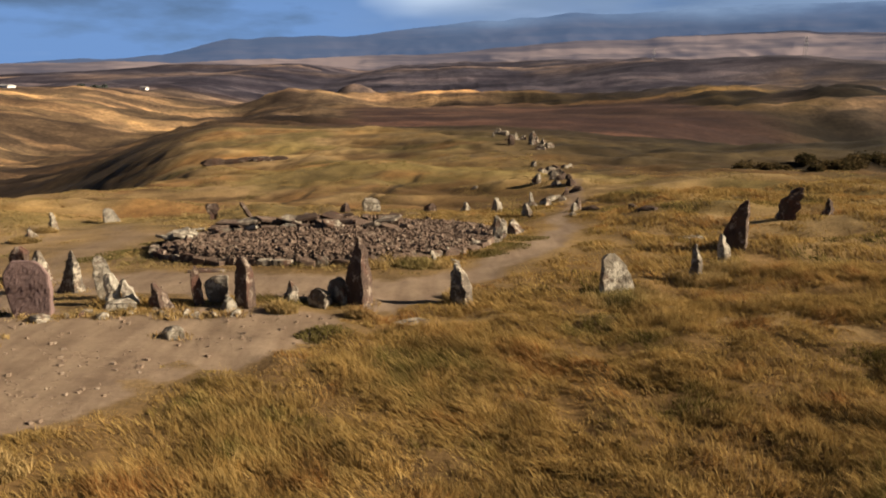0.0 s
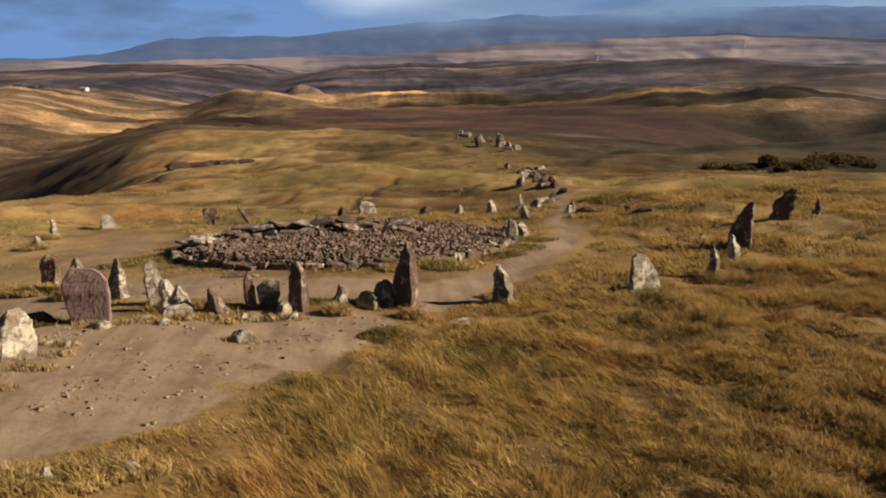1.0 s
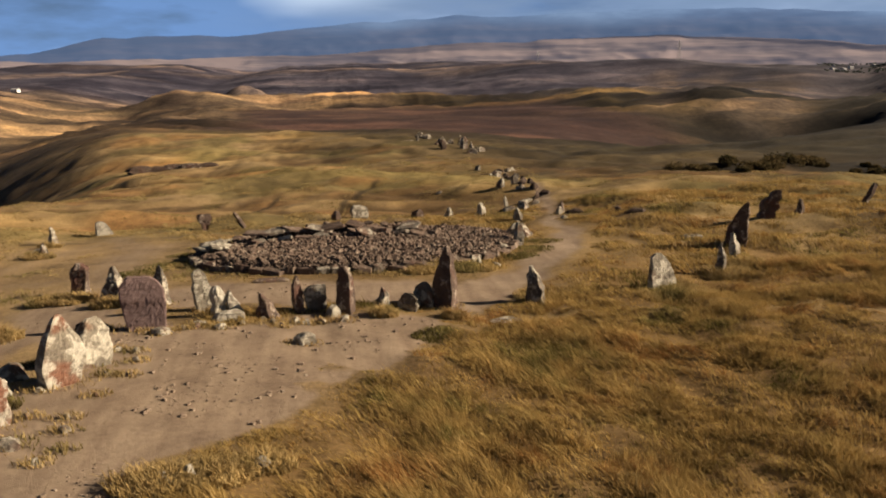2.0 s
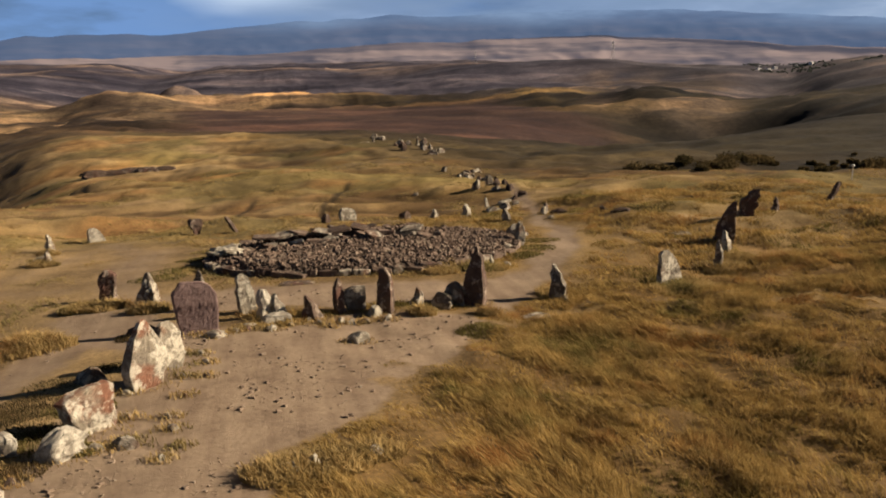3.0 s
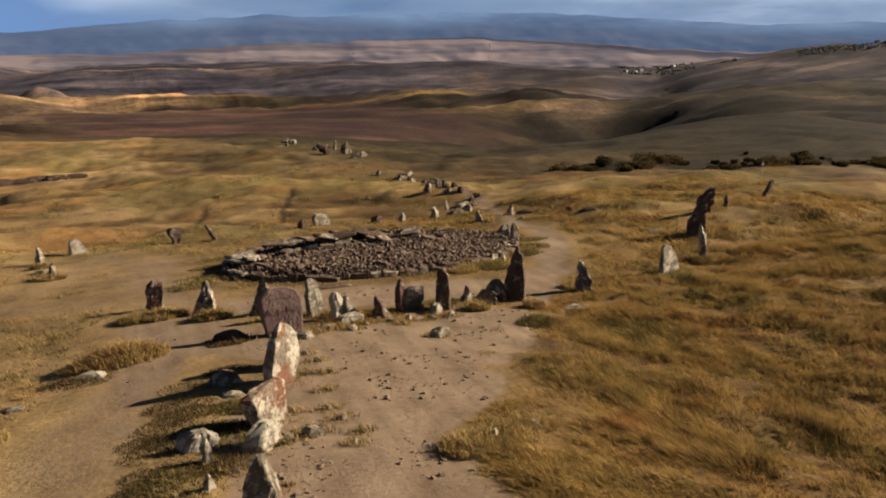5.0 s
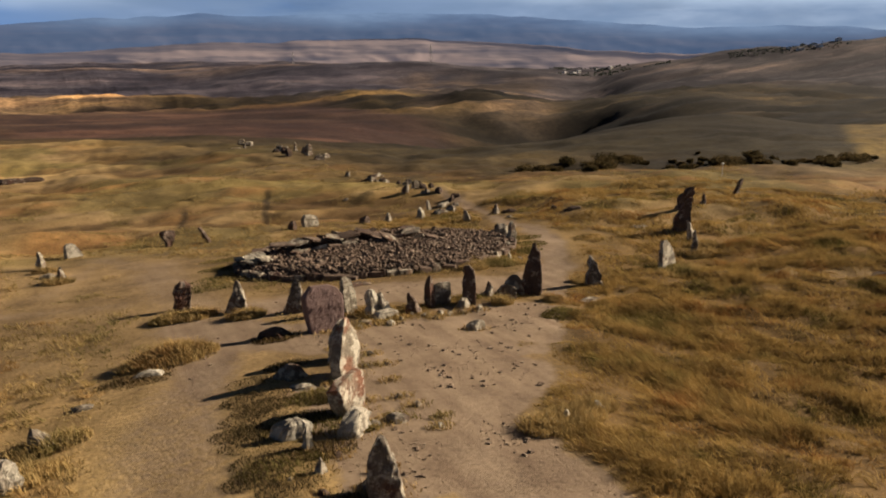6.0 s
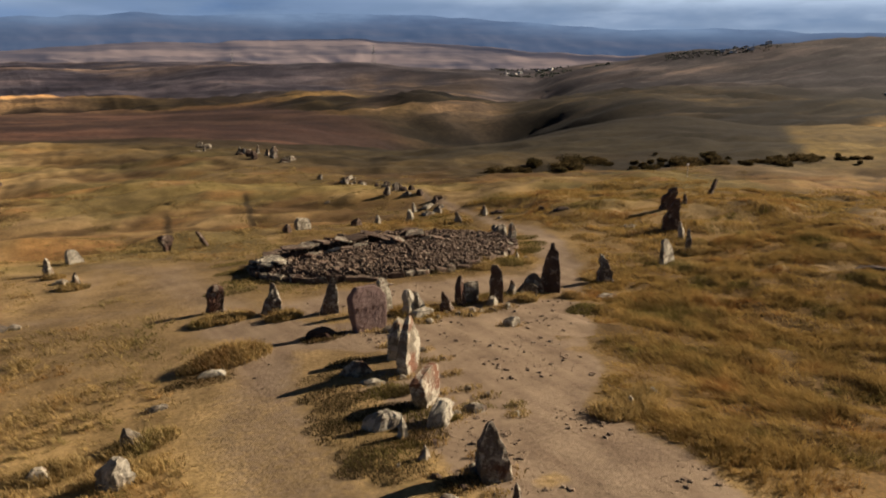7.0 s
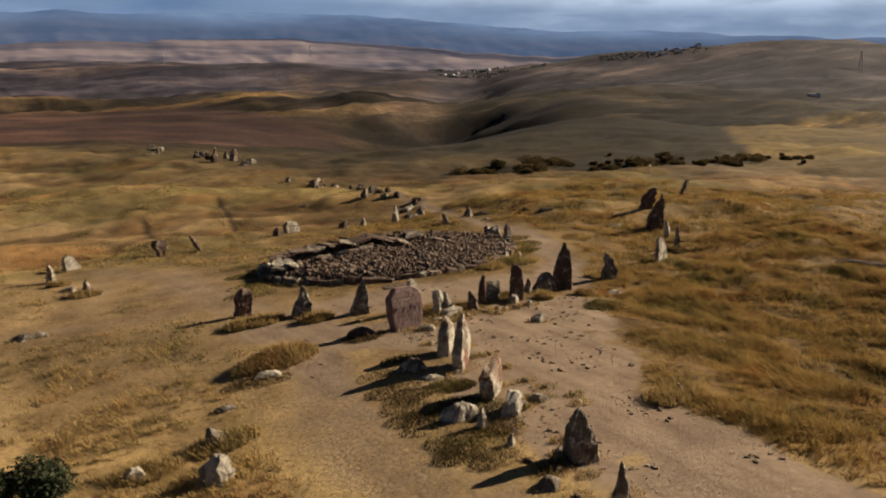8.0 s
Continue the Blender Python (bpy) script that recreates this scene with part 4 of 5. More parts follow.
stone(-25.83, 25.84, 0.86, 0.68, 0.19, -18, "boulder", "grey", "loose")
stone(-23.26, 27.78, 1.01, 0.71, 0.24, -21, "boulder", "white", "loose")
stone(-30.89, 42.14, 1.24, 0.99, 0.32, -6, "boulder", "grey", "loose")
stone(-30.15, 42.07, 0.74, 0.60, 0.27, -6, "boulder", "grey", "loose")
stone(16.58, 24.44, 1.88, 1.51, 0.40, -62, "boulder", "dark", "loose")
stone(16.72, 23.20, 2.33, 1.87, 0.36, -63, "boulder", "dark", "loose")
stone(3.35, 81.93, 0.78, 0.62, 0.28, -4, "boulder", "grey", "loose")
stone(0.24, 40.50, 0.39, 0.31, 0.61, -3, "pointed", "pale", "loose")
stone(6.73, 32.36, 1.83, 0.73, 0.12, -35, "boulder", "grey", "loose")
stone(7.82, 68.66, 0.47, 0.38, 1.24, -20, "lean_l", "white", "avenue")
stone(7.26, 64.80, 1.48, 1.19, 0.42, -21, "boulder", "grey", "avenue")
stone(11.21, 79.93, 0.78, 0.63, 1.10, -20, "block", "grey", "avenue")
stone(9.36, 78.42, 0.82, 0.65, 1.12, -19, "block", "grey", "avenue")
stone(13.08, 94.05, 1.11, 0.88, 0.49, -18, "boulder", "grey", "avenue")
stone(14.54, 92.39, 0.97, 0.76, 0.62, -19, "boulder", "grey", "avenue")
stone(13.79, 101.39, 1.48, 1.18, 0.33, -17, "boulder", "grey", "avenue")
stone(12.30, 107.19, 0.78, 0.62, 0.83, -16, "block", "grey", "avenue")
stone(15.72, 139.36, 1.38, 1.11, 2.08, -14, "block", "grey", "avenue")
stone(16.61, 135.73, 1.93, 1.54, 1.03, -14, "boulder", "grey", "avenue")
stone(17.64, 155.60, 0.99, 0.78, 2.29, -13, "menhir", "grey", "avenue")
stone(15.72, 155.43, 1.31, 1.05, 1.37, -12, "block", "grey", "avenue")
stone(14.42, 157.61, 0.99, 0.80, 1.62, -12, "pointed", "grey", "avenue")
stone(10.93, 172.65, 1.08, 0.86, 1.62, -10, "pointed", "grey", "avenue")
stone(8.94, 172.01, 2.85, 2.28, 0.52, -9, "boulder", "grey", "avenue")
stone(10.94, 76.82, 0.81, 0.65, 0.45, -20, "boulder", "grey", "avenue")
for k in range(5):
    rr = random.Random(820 + k)
    stone(-42.5 + 2.9 * k, 147 + rr.uniform(-1, 1), rr.uniform(2.8, 4.4), 2.0, rr.uniform(0.8, 1.5), rr.uniform(-12, 16), "block", rr.choice(("dark", "rust")), "loose", "in a low rock ledge", plan=12)
stone(12.60, 184.5, 1.8, 1.3, 1.5, 10, "block", "grey", "avenue")
stone(14.20, 184.0, 2.2, 1.5, 1.0, 10, "block", "grey", "avenue")


# a flat slab before the cairn, one sunk in the grass, and the loose stones along the feet of the ring and the row
stone(-11.40, 37.00, 1.75, 0.9, 0.14, 3, "boulder", "rust", "loose", "lying flat on trodden earth")
stone(-1.25, 28.80, 1.9, 1.3, 0.30, 12, "boulder", "grey", "loose", "sunk in the grass")
for k in range(34):
    rr = random.Random(640 + k)
    if k < 14:
        x, y = -15.4 + 7.4 * k / 13 + rr.uniform(-0.3, 0.3), 28.9 + rr.uniform(-0.7, 0.6)
    elif k < 26:
        x, y = -16.0 + rr.uniform(-1.4, 1.2), 17.0 + (k - 14) * 0.85 + rr.uniform(-0.4, 0.4)
    else:
        x, y = -19.3 + rr.uniform(-1.6, 1.6), 11.2 + (k - 26) * 0.75
    size = rr.uniform(0.16, 0.42)
    stone(x, y, size * 1.2, size, size * 0.55, rr.uniform(0, 180), rr.choice(("boulder", "block")), rr.choice(("grey", "pale", "rust", "pale")), "loose", "lying on trodden earth")
# the fallen stones that close up the avenue
for k in range(30):
    rr = random.Random(700 + k)
    f = k / 29
    x, y = 9.2 + 6.6 * f + 1.5 * math.sin(7 * f) + rr.uniform(-1.0, 1.0), 66 + 42 * f + rr.uniform(-1.5, 1.5)
    stone(x, y, rr.uniform(0.5, 1.5), rr.uniform(0.5, 1.1), rr.uniform(0.3, 0.85), rr.uniform(0, 180), rr.choice(("boulder", "block", "slant", "boulder")), rr.choice(("grey", "pale", "grey", "dark")), "avenue")
for k in range(14):
    rr = random.Random(760 + k)
    stone(16.2 + rr.uniform(-4.5, 2.5), 143 + rr.uniform(-9, 12), rr.uniform(0.8, 2.0), rr.uniform(0.7, 1.3), rr.uniform(0.5, 1.7), rr.uniform(0, 180), rr.choice(("block", "pointed", "pillar", "boulder")), rr.choice(("grey", "grey", "dark")), "avenue")


# ---------------------------------------------------------------- grass, pebbles, shrubs
def blades(name, x, y, z, height, width, lean_x, lean_y, rng):
    """Many bent blades in arrays: five corners and three triangles each."""
    n = len(x)
    turn = rng.uniform(0, 2 * np.pi, n)
    wx, wy = np.cos(turn) * width * 0.5, np.sin(turn) * width * 0.5
    V = np.zeros((n, 5, 3), np.float32)
    bx, by = lean_x * height, lean_y * height
    V[:, 0] = np.stack([x - wx, y - wy, z], 1)
    V[:, 1] = np.stack([x + wx, y + wy, z], 1)
    V[:, 2] = np.stack([x - wx * 0.8 + bx * 0.36, y - wy * 0.8 + by * 0.36, z + height * 0.56], 1)
    V[:, 3] = np.stack([x + wx * 0.8 + bx * 0.36, y + wy * 0.8 + by * 0.36, z + height * 0.56], 1)
    V[:, 4] = np.stack([x + bx, y + by, z + height * 0.93], 1)
    tri = np.array([[0, 1, 3], [0, 3, 2], [2, 3, 4]])
    F = (np.arange(n)[:, None, None] * 5 + tri[None]).reshape(-1, 3)
    return V.reshape(-1, 3), F


def in_cairn(x, y, grow=1.0):
    u, v = (x + 6.4) / (9.9 * grow), (y - 45.6 - 0.09 * (x + 6.4)) / (7.6 * grow)
    return u * u + v * v < 1


def sow(name, count, box, tall, wide, mat, label, seed, keep=None, worn_limit=0.35, clump=0.9, least=0.22):
    """Grass over a stretch of the plan: tufts with bare gaps, combed by one wind, none on trodden earth."""
    rng = np.random.default_rng(seed)
    x, y = rng.uniform(box[0], box[1], count), rng.uniform(box[2], box[3], count)
    tuft = fbm(x, y, clump, seed, 3)
    drift = fbm(x, y, 7.0, seed + 5, 3)
    track = (y > 70) & (y < 95) & (np.minimum(np.abs(x + 13.8 + 2.9 * (87 - y) / 17), np.abs(x + 2.6 + 0.25 * (95 - y))) < 0.45)
    worn = np.maximum(bare(x, y), track)
    ok = (worn < worn_limit * rng.uniform(0.4, 1.6, count)) & ~in_cairn(x, y, 0.99) & (tuft > rng.uniform(0.2, 0.62 if least < 0.4 else 0.45, count))
    rim = np.minimum(np.minimum(x - box[0], box[1] - x), np.minimum(y - box[2], box[3] - y))
    ok &= rim + 5 * (fbm(x, y, 6.0, seed + 21, 3) - 0.5) > rng.uniform(0, 3.0, count)
    if keep is not None:
        ok &= keep(x, y)
    x, y, tuft, drift, worn = x[ok], y[ok], tuft[ok], drift[ok], worn[ok]
    n = len(x)
    h = tall * (least + (1.5 - least) * np.clip((tuft - 0.36) * 2.8, 0, 1)) * (0.55 + 0.9 * drift) * rng.uniform(0.6, 1.25, n) * (1 - 0.75 * np.clip(worn / worn_limit, 0, 1))
    h = h * (0.3 + 0.7 * ease((lane_gap(x, y) - 0.1 + 1.6 * (tuft - 0.5)) / 2.2))
    away = fbm(x, y, 3.2, seed + 9, 2) - 0.5
    lx = -0.5 + 1.5 * away + rng.normal(0, 0.28, n)
    ly = 0.16 + 1.3 * (fbm(x, y, 2.7, seed + 13, 2) - 0.5) + rng.normal(0, 0.28, n)
    V, F = blades(name, x, y, land(x, y) - 0.05, h, wide * rng.uniform(0.6, 1.4, n), lx, ly, rng)
    ob = new(name, mesh_of(name, V, F, mat))
    return tagged(ob, label, "grass", kind="stuff")


def sow_tufts(name, count, each, box, tall, wide, spread, mat, label, seed, keep, worn_limit=0.35):
    """Bunch grass: tufts that fan out from their feet and lie over with the wind, in swells of taller and lower growth."""
    rng = np.random.default_rng(seed)
    tx, ty = rng.uniform(box[0], box[1], count), rng.uniform(box[2], box[3], count)
    worn = bare(tx, ty)
    swell = fbm(tx, ty, 2.6, seed, 3)
    rim = np.minimum(np.minimum(tx - box[0], box[1] - tx), np.minimum(ty - box[2], box[3] - ty))
    ok = keep(tx, ty) & ~in_cairn(tx, ty, 1.0) & (worn < worn_limit * rng.uniform(0.4, 1.6, count)) & (rim + 5 * (fbm(tx, ty, 6.0, seed + 21, 3) - 0.5) > rng.uniform(0, 3, count))
    ok &= swell > rng.uniform(0.15, 0.5, count)
    tx, ty, swell, worn = tx[ok], ty[ok], swell[ok], worn[ok]
    k = len(tx)
    th = tall * (0.35 + 1.3 * np.clip((swell - 0.3) * 2.2, 0, 1)) * rng.uniform(0.55, 1.3, k) * (1 - 0.75 * np.clip(worn / worn_limit, 0, 1))
    th = th * (0.35 + 0.65 * ease((lane_gap(tx, ty) + 0.2) / 2.0))
    wx = -0.55 + 1.7 * (fbm(tx, ty, 4.0, seed + 9, 2) - 0.5) + rng.normal(0, 0.30, k)
    wy = 0.05 + 1.7 * (fbm(tx, ty, 3.4, seed + 13, 2) - 0.5) + rng.normal(0, 0.30, k)
    tr = spread * rng.uniform(0.5, 1.5, k)
    n = k * each
    a, q = rng.uniform(0, 2 * np.pi, n), np.sqrt(rng.uniform(0, 1, n))
    ox, oy = np.cos(a) * q, np.sin(a) * q
    x, y = np.repeat(tx, each) + ox * np.repeat(tr, each), np.repeat(ty, each) + oy * np.repeat(tr, each)
    h = np.repeat(th, each) * rng.uniform(0.55, 1.15, n) * (1.1 - 0.35 * q)
    V, F = blades(name, x, y, land(x, y) - 0.05, h, wide * rng.uniform(0.6, 1.4, n), np.repeat(wx, each) + 0.75 * ox + rng.normal(0, 0.12, n), np.repeat(wy, each) + 0.75 * oy + rng.normal(0, 0.12, n), rng)
    return tagged(new(name, mesh_of(name, V, F, mat)), label, "grass", kind="stuff")


sow_tufts("tall_grass", 36000, 15, (-20, 27, 8, 41), 0.40, 0.022, 0.15, TALL_GRASS, "tall wind-combed dry golden and russet bunch grass", 3, lambda x, y: rough_field(x, y) & (x > -18))
sow("tall_grass", 130000, (-20, 27, 8, 41), 0.24, 0.026, TALL_GRASS, "low dry golden undergrowth between the grass tufts", 31, lambda x, y: rough_field(x, y) & (x > -18), 0.35, 1.2, 0.5)
sow_tufts("tall_grass", 3000, 14, (-20, 27, -14, 10), 0.42, 0.030, 0.20, TALL_GRASS, "tall dry golden grass down the slope", 33, lambda x, y: rough_field(x, y) & (x > -18))
sow_tufts("tall_grass", 9000, 15, (-50, -22, 4, 40), 0.27, 0.026, 0.17, LOW_GRASS, "rough tufted dry grass with hollows beside the lane", 17, lambda x, y: rough_field(x, y) & (x < -18), 0.3)
sow_tufts("meadow_grass", 9000, 11, (-46, 6, 26, 68), 0.24, 0.028, 0.20, HILL_GRASS, "low dry tufts of straw and olive grass between the stones", 37, lambda x, y: ~rough_field(x, y), 0.3)
sow("tall_grass", 90000, (22, 68, 4, 54), 0.27, 0.05, TALL_GRASS, "tall wind-combed dry golden grass further along the slope", 4, None, 0.35, 1.6, 0.5)
sow("meadow_grass", 130000, (-3, 43, 27, 67), 0.28, 0.045, TALL_GRASS, "knee-high dry russet grass round the outer stones", 14, lambda x, y: ~rough_field(x, y), 0.3, 1.4, 0.45)
sow("meadow_grass", 130000, (-46, 6, 1, 68), 0.17, 0.036, LOW_GRASS, "short dry straw-coloured meadow grass between the stones", 5, lambda x, y: ~rough_field(x, y), 0.28, 2.2, 0.15)
sow("meadow_grass", 240000, (-50, 68, 55, 133), 0.18, 0.045, HILL_GRASS, "dry olive and russet hilltop grass behind the ring", 6, lambda x, y: (y - 0.2 * np.abs(x - 5) > 56) & (shade_band(x, y) < 0.3 + 0.5 * vnoise(x, y, 1.5, 3)) & (scrubby(x, y) < 0.3), 0.4, 3.0, 0.15)


def tussocks(name, count, spots, mat, label, seed, tall=0.32, wide=0.035):
    """Denser tufts round given spots: x, y, radius."""
    rng = np.random.default_rng(seed)
    xs, ys, hs = [], [], []
    for x0, y0, r in spots:
        a, q = rng.uniform(0, 2 * np.pi, count), np.sqrt(rng.uniform(0, 1, count)) * r
        xs.append(x0 + q * np.cos(a) * 1.25)
        ys.append(y0 + q * np.sin(a) * 0.8)
        hs.append(tall * (1.15 - 0.6 * q / r) * rng.uniform(0.6, 1.25, count))
    x, y, h = np.concatenate(xs), np.concatenate(ys), np.concatenate(hs)
    ok = ~in_cairn(x, y, 0.97)
    x, y, h = x[ok], y[ok], h[ok]
    n = len(x)
    V, F = blades(name, x, y, land(x, y) - 0.05, h, wide * rng.uniform(0.6, 1.4, n), rng.normal(-0.2, 0.45, n), rng.normal(0.05, 0.45, n), rng)
    return tagged(new(name, mesh_of(name, V, F, mat)), label, "grass", kind="stuff")


tussocks("green_grass", 700, [(-17.6, 43.5, 1.6), (-18.8, 41.6, 1.3), (-16.9, 47.0, 1.3), (-15.8, 50.6, 1.6), (-12.5, 53, 1.3), (3.4, 42.4, 1.2), (4.6, 45.2, 1.3), (2.2, 41.0, 1.1), (-1.2, 26.8, 1.4),
                               (-3.0, 24.0, 1.2), (0.4, 24.6, 1.2), (-4.2, 27.0, 0.9), (-19.4, 18.8, 1.3), (-18.6, 21.2, 0.9), (-20.8, 16.6, 1.1), (-17.9, 17.9, 0.5), (-29.0, 19.4, 1.0)], GREEN_GRASS,
         "olive green grass at the feet of the stones", 7, 0.22)
tussocks("straw_tussocks", 900, [(-21.9, 28.9, 1.2), (-22.6, 28.7, 1.2), (-23.4, 28.9, 0.9), (-21.3, 29.2, 0.8), (-22.3, 29.2, 1.0), (-20.4, 35.5, 1.0), (-21.6, 35.6, 0.8), (-18.2, 33.7, 0.8), (-1.0, 38.0, 1.2), (-2.4, 38.9, 1.2), (-3.6, 37.4, 0.8), (-12.4, 15.4, 1.0),
                                  (-11.2, 15.8, 0.9), (-10.1, 16.3, 0.7), (-3.2, 29.3, 0.5), (-6.2, 29.4, 0.5), (1.0, 32.2, 0.8), (7.2, 31.4, 1.2), (8.6, 32.0, 1.1), (11.6, 34.0, 0.9), (13.4, 36.0, 1.0), (-26.6, 49.2, 0.8), (-27.4, 53.7, 0.6),
                                  (-27.8, 20.9, 1.2), (-26.9, 23.0, 1.1), (-29.6, 22.6, 1.0)], LOW_GRASS,
         "straw-coloured grass tussocks beside the stones and lanes", 8, 0.55)


tussocks("grass_at_stone_feet", 90, FEET, LOW_GRASS, "dry grass grown up round the feet of the stones", 10, 0.24, 0.03)
# weeds in dark scrub tones, which also stand in for the boulders' shade
tussocks("shaded_weeds", 800, [(-19.8, 24.0, 1.0), (-20.3, 22.4, 1.0), (-20.6, 20.6, 1.1), (-20.9, 18.8, 1.1), (-21.0, 17.2, 1.0), (-19.4, 17.0, 0.8), (-19.3, 19.6, 0.8), (-18.4, 25.0, 0.8), (-17.9, 29.2, 0.9), (-23.6, 27.2, 0.9), (-24.4, 27.7, 0.8), (-20.2, 21.4, 0.9), (-21.4, 19.6, 0.8), (-21.6, 16.2, 0.8), (-20.9, 15.2, 0.8), (-20.0, 13.6, 0.7), (-18.2, 20.9, 0.6)], SCRUB,
         "dark brown-green weeds in the lee of the boulders", 16, 0.22, 0.020)


def build_pebbles():
    """Small stones trodden into the lanes, past counting."""
    rng = np.random.default_rng(9)
    x = np.concatenate([rng.uniform(-26, -4, 5200), rng.normal(-15.9, 1.3, 3200), rng.normal(-10.5, 3.0, 800)])
    y = np.concatenate([rng.uniform(6, 36, 5200), rng.uniform(10, 27.5, 3200), rng.normal(29.0, 0.5, 800)])
    ok = (bare(x, y) > 0.55) & (fbm(x, y, 2.6, 15, 3) > rng.uniform(0.45, 0.80, len(x)))
    x, y = x[ok], y[ok]
    n = len(x)
    s = 0.018 + 0.080 * rng.uniform(0, 1, n) ** 6
    corner = np.array([[-1, -1, -0.4], [1, -1, -0.4], [1, 1, -0.4], [-1, 1, -0.4], [-0.6, -0.7, 0.6], [0.7, -0.5, 0.7], [0.6, 0.6, 0.55], [-0.6, 0.7, 0.65]])
    V = corner[None] * s[:, None, None] * rng.uniform(0.65, 1.35, (n, 8, 3))
    a = rng.uniform(0, 6.28, n)
    c, k = np.cos(a)[:, None], np.sin(a)[:, None]
    V = np.stack([V[..., 0] * c - V[..., 1] * k, V[..., 0] * k + V[..., 1] * c, V[..., 2]], -1)
    V += np.stack([x, y, land(x, y) - 0.05], 1)[:, None]
    quad = np.array([[4, 5, 6, 7], [0, 1, 5, 4], [1, 2, 6, 5], [2, 3, 7, 6], [3, 0, 4, 7]])
    F = (np.arange(n)[:, None, None] * 8 + quad[None]).reshape(-1, 4)
    ob = new("pebbles", mesh_of("pebbles", V.reshape(-1, 3), F, STONE["pebble"]))
    tagged(ob, "small brown pebbles scattered on the trodden lane", "pebbles", kind="stuff")


build_pebbles()


def leaf_cloud(rng, lobes, count, size):
    """Many small leaves round the lobes (x, y, z, radius) of a crown."""
    pts = []
    for x, y, z, r in lobes:
        v = rng.normal(0, 1, (count, 3))
        v /= np.linalg.norm(v, axis=1)[:, None]
        pts.append(np.array([x, y, z]) + v * (r * rng.uniform(0.45, 1.05, (count, 1))) * np.array([1, 1, 0.8]))
    P = np.concatenate(pts)
    a, b = rng.normal(0, 1, P.shape), rng.normal(0, 1, P.shape)
    a /= np.linalg.norm(a, axis=1)[:, None]
    b = np.cross(a, b)
    b /= np.linalg.norm(b, axis=1)[:, None]
    s = size * rng.uniform(0.6, 1.4, (len(P), 1))
    V = np.stack([P - a * s, P + b * s * 0.45, P + a * s, P - b * s * 0.45], 1).reshape(-1, 3)
    return V, np.arange(len(P) * 4).reshape(-1, 4)


def limbs_mesh(name, ends, radius, mat):
    """Tapered six-sided limbs from the foot to each end."""
    V, F = [], []
    for e in ends:
        e = np.array(e, float)
        side = np.cross(e, [0.3, 0.8, 0.1])
        side /= np.linalg.norm(side)
        up = np.cross(e, side)
        up /= np.linalg.norm(up)
        base = len(V)
        for f, r in ((-0.1, 1.0), (0.5, 0.6), (1.0, 0.2)):
            for k in range(6):
                t = k * math.pi / 3
                V.append(e * f + np.array([0, 0, 0.12 * f * (1 - f)]) + (side * math.cos(t) + up * math.sin(t)) * radius * r)
        for q in range(2):
            for k in range(6):
                F.append((base + q * 6 + k, base + q * 6 + (k + 1) % 6, base + q * 6 + 6 + (k + 1) % 6, base + q * 6 + 6 + k))
    return mesh_of(name, np.array(V), np.array(F), mat)


def bush(x, y, r, h, count, leaf, label, seed, group="shrubs", leaf_mat=SHRUB):
    rng = np.random.default_rng(seed)
    ob = empty("bush", x, y, ground_z(x, y))
    lobes = [(rng.uniform(-0.6, 0.6) * r, rng.uniform(-0.6, 0.6) * r, h * rng.uniform(0.35, 0.75), r * rng.uniform(0.32, 0.5)) for _ in range(9)]
    part("branches", limbs_mesh("branches", [l[:3] for l in lobes], 0.03 * r + 0.01, WOOD), ob)
    V, F = leaf_cloud(rng, lobes, count, leaf)
    part("foliage", mesh_of("foliage", V, F, leaf_mat), ob)
    return tagged(ob, label, "bush", group)


bush(-33.3, 22.6, 1.5, 2.1, 520, 0.09, "dense grey-green rounded bush in the dry grass", 11)
bush(-33.2, 20.6, 0.9, 0.9, 300, 0.08, "smaller grey-green bush at the grass edge", 12)
for k in range(72):
    rr = random.Random(300 + k)
    f = k / 71
    x, y = 40 + 62 * f + rr.uniform(-4, 4), 95 - 10 * f + rr.gauss(0, 5)
    bush(x, y, rr.choice((0.5, 0.8, 1.1, 1.5, 2.4)) * rr.uniform(0.8, 1.2), rr.uniform(0.3, 0.85), 130, 0.17, "dark low scrub bush along the edge of the hilltop", 320 + k, "scrub along the hilltop edge", SCRUB)
for k in range(8):
    rr = random.Random(400 + k)
    bush(94 + rr.uniform(-6, 18), 84 + rr.uniform(-4, 14), rr.uniform(0.7, 1.3), rr.uniform(0.4, 0.8), 70, 0.2, "small dark bush in a pale grass field", 420 + k, "bushes in the pale field", SCRUB)


# ---------------------------------------------------------------- far off: huts, village, pylons, marker post
def box_mesh(name, lx, ly, lz, mat, z0=0.0):
    x, y = lx / 2, ly / 2
    V = [(-x, -y, z0), (x, -y, z0), (x, y, z0), (-x, y, z0), (-x, -y, z0 + lz), (x, -y, z0 + lz), (x, y, z0 + lz), (-x, y, z0 + lz)]
    return mesh_of(name, V, [(3, 2, 1, 0), (4, 5, 6, 7), (0, 1, 5, 4), (1, 2, 6, 5), (2, 3, 7, 6), (3, 0, 4, 7)], mat)


def gable_mesh(name, lx, ly, lz, z0, mat):
    x, y = lx / 2, ly / 2
    V = [(-x, -y, z0), (x, -y, z0), (x, y, z0), (-x, y, z0), (-x, 0, z0 + lz), (x, 0, z0 + lz)]
    me = bpy.data.meshes.new(name)
    me.from_pydata(V, [], [(3, 2, 1, 0), (0, 1, 5, 4), (2, 3, 4, 5), (0, 4, 3), (1, 2, 5)])
    me.materials.append(mat)
    return me


DARK_PANE = plain_material("dark_window", (0.05, 0.06, 0.07), (0.03, 0.03, 0.04), 1.0, 0.2)


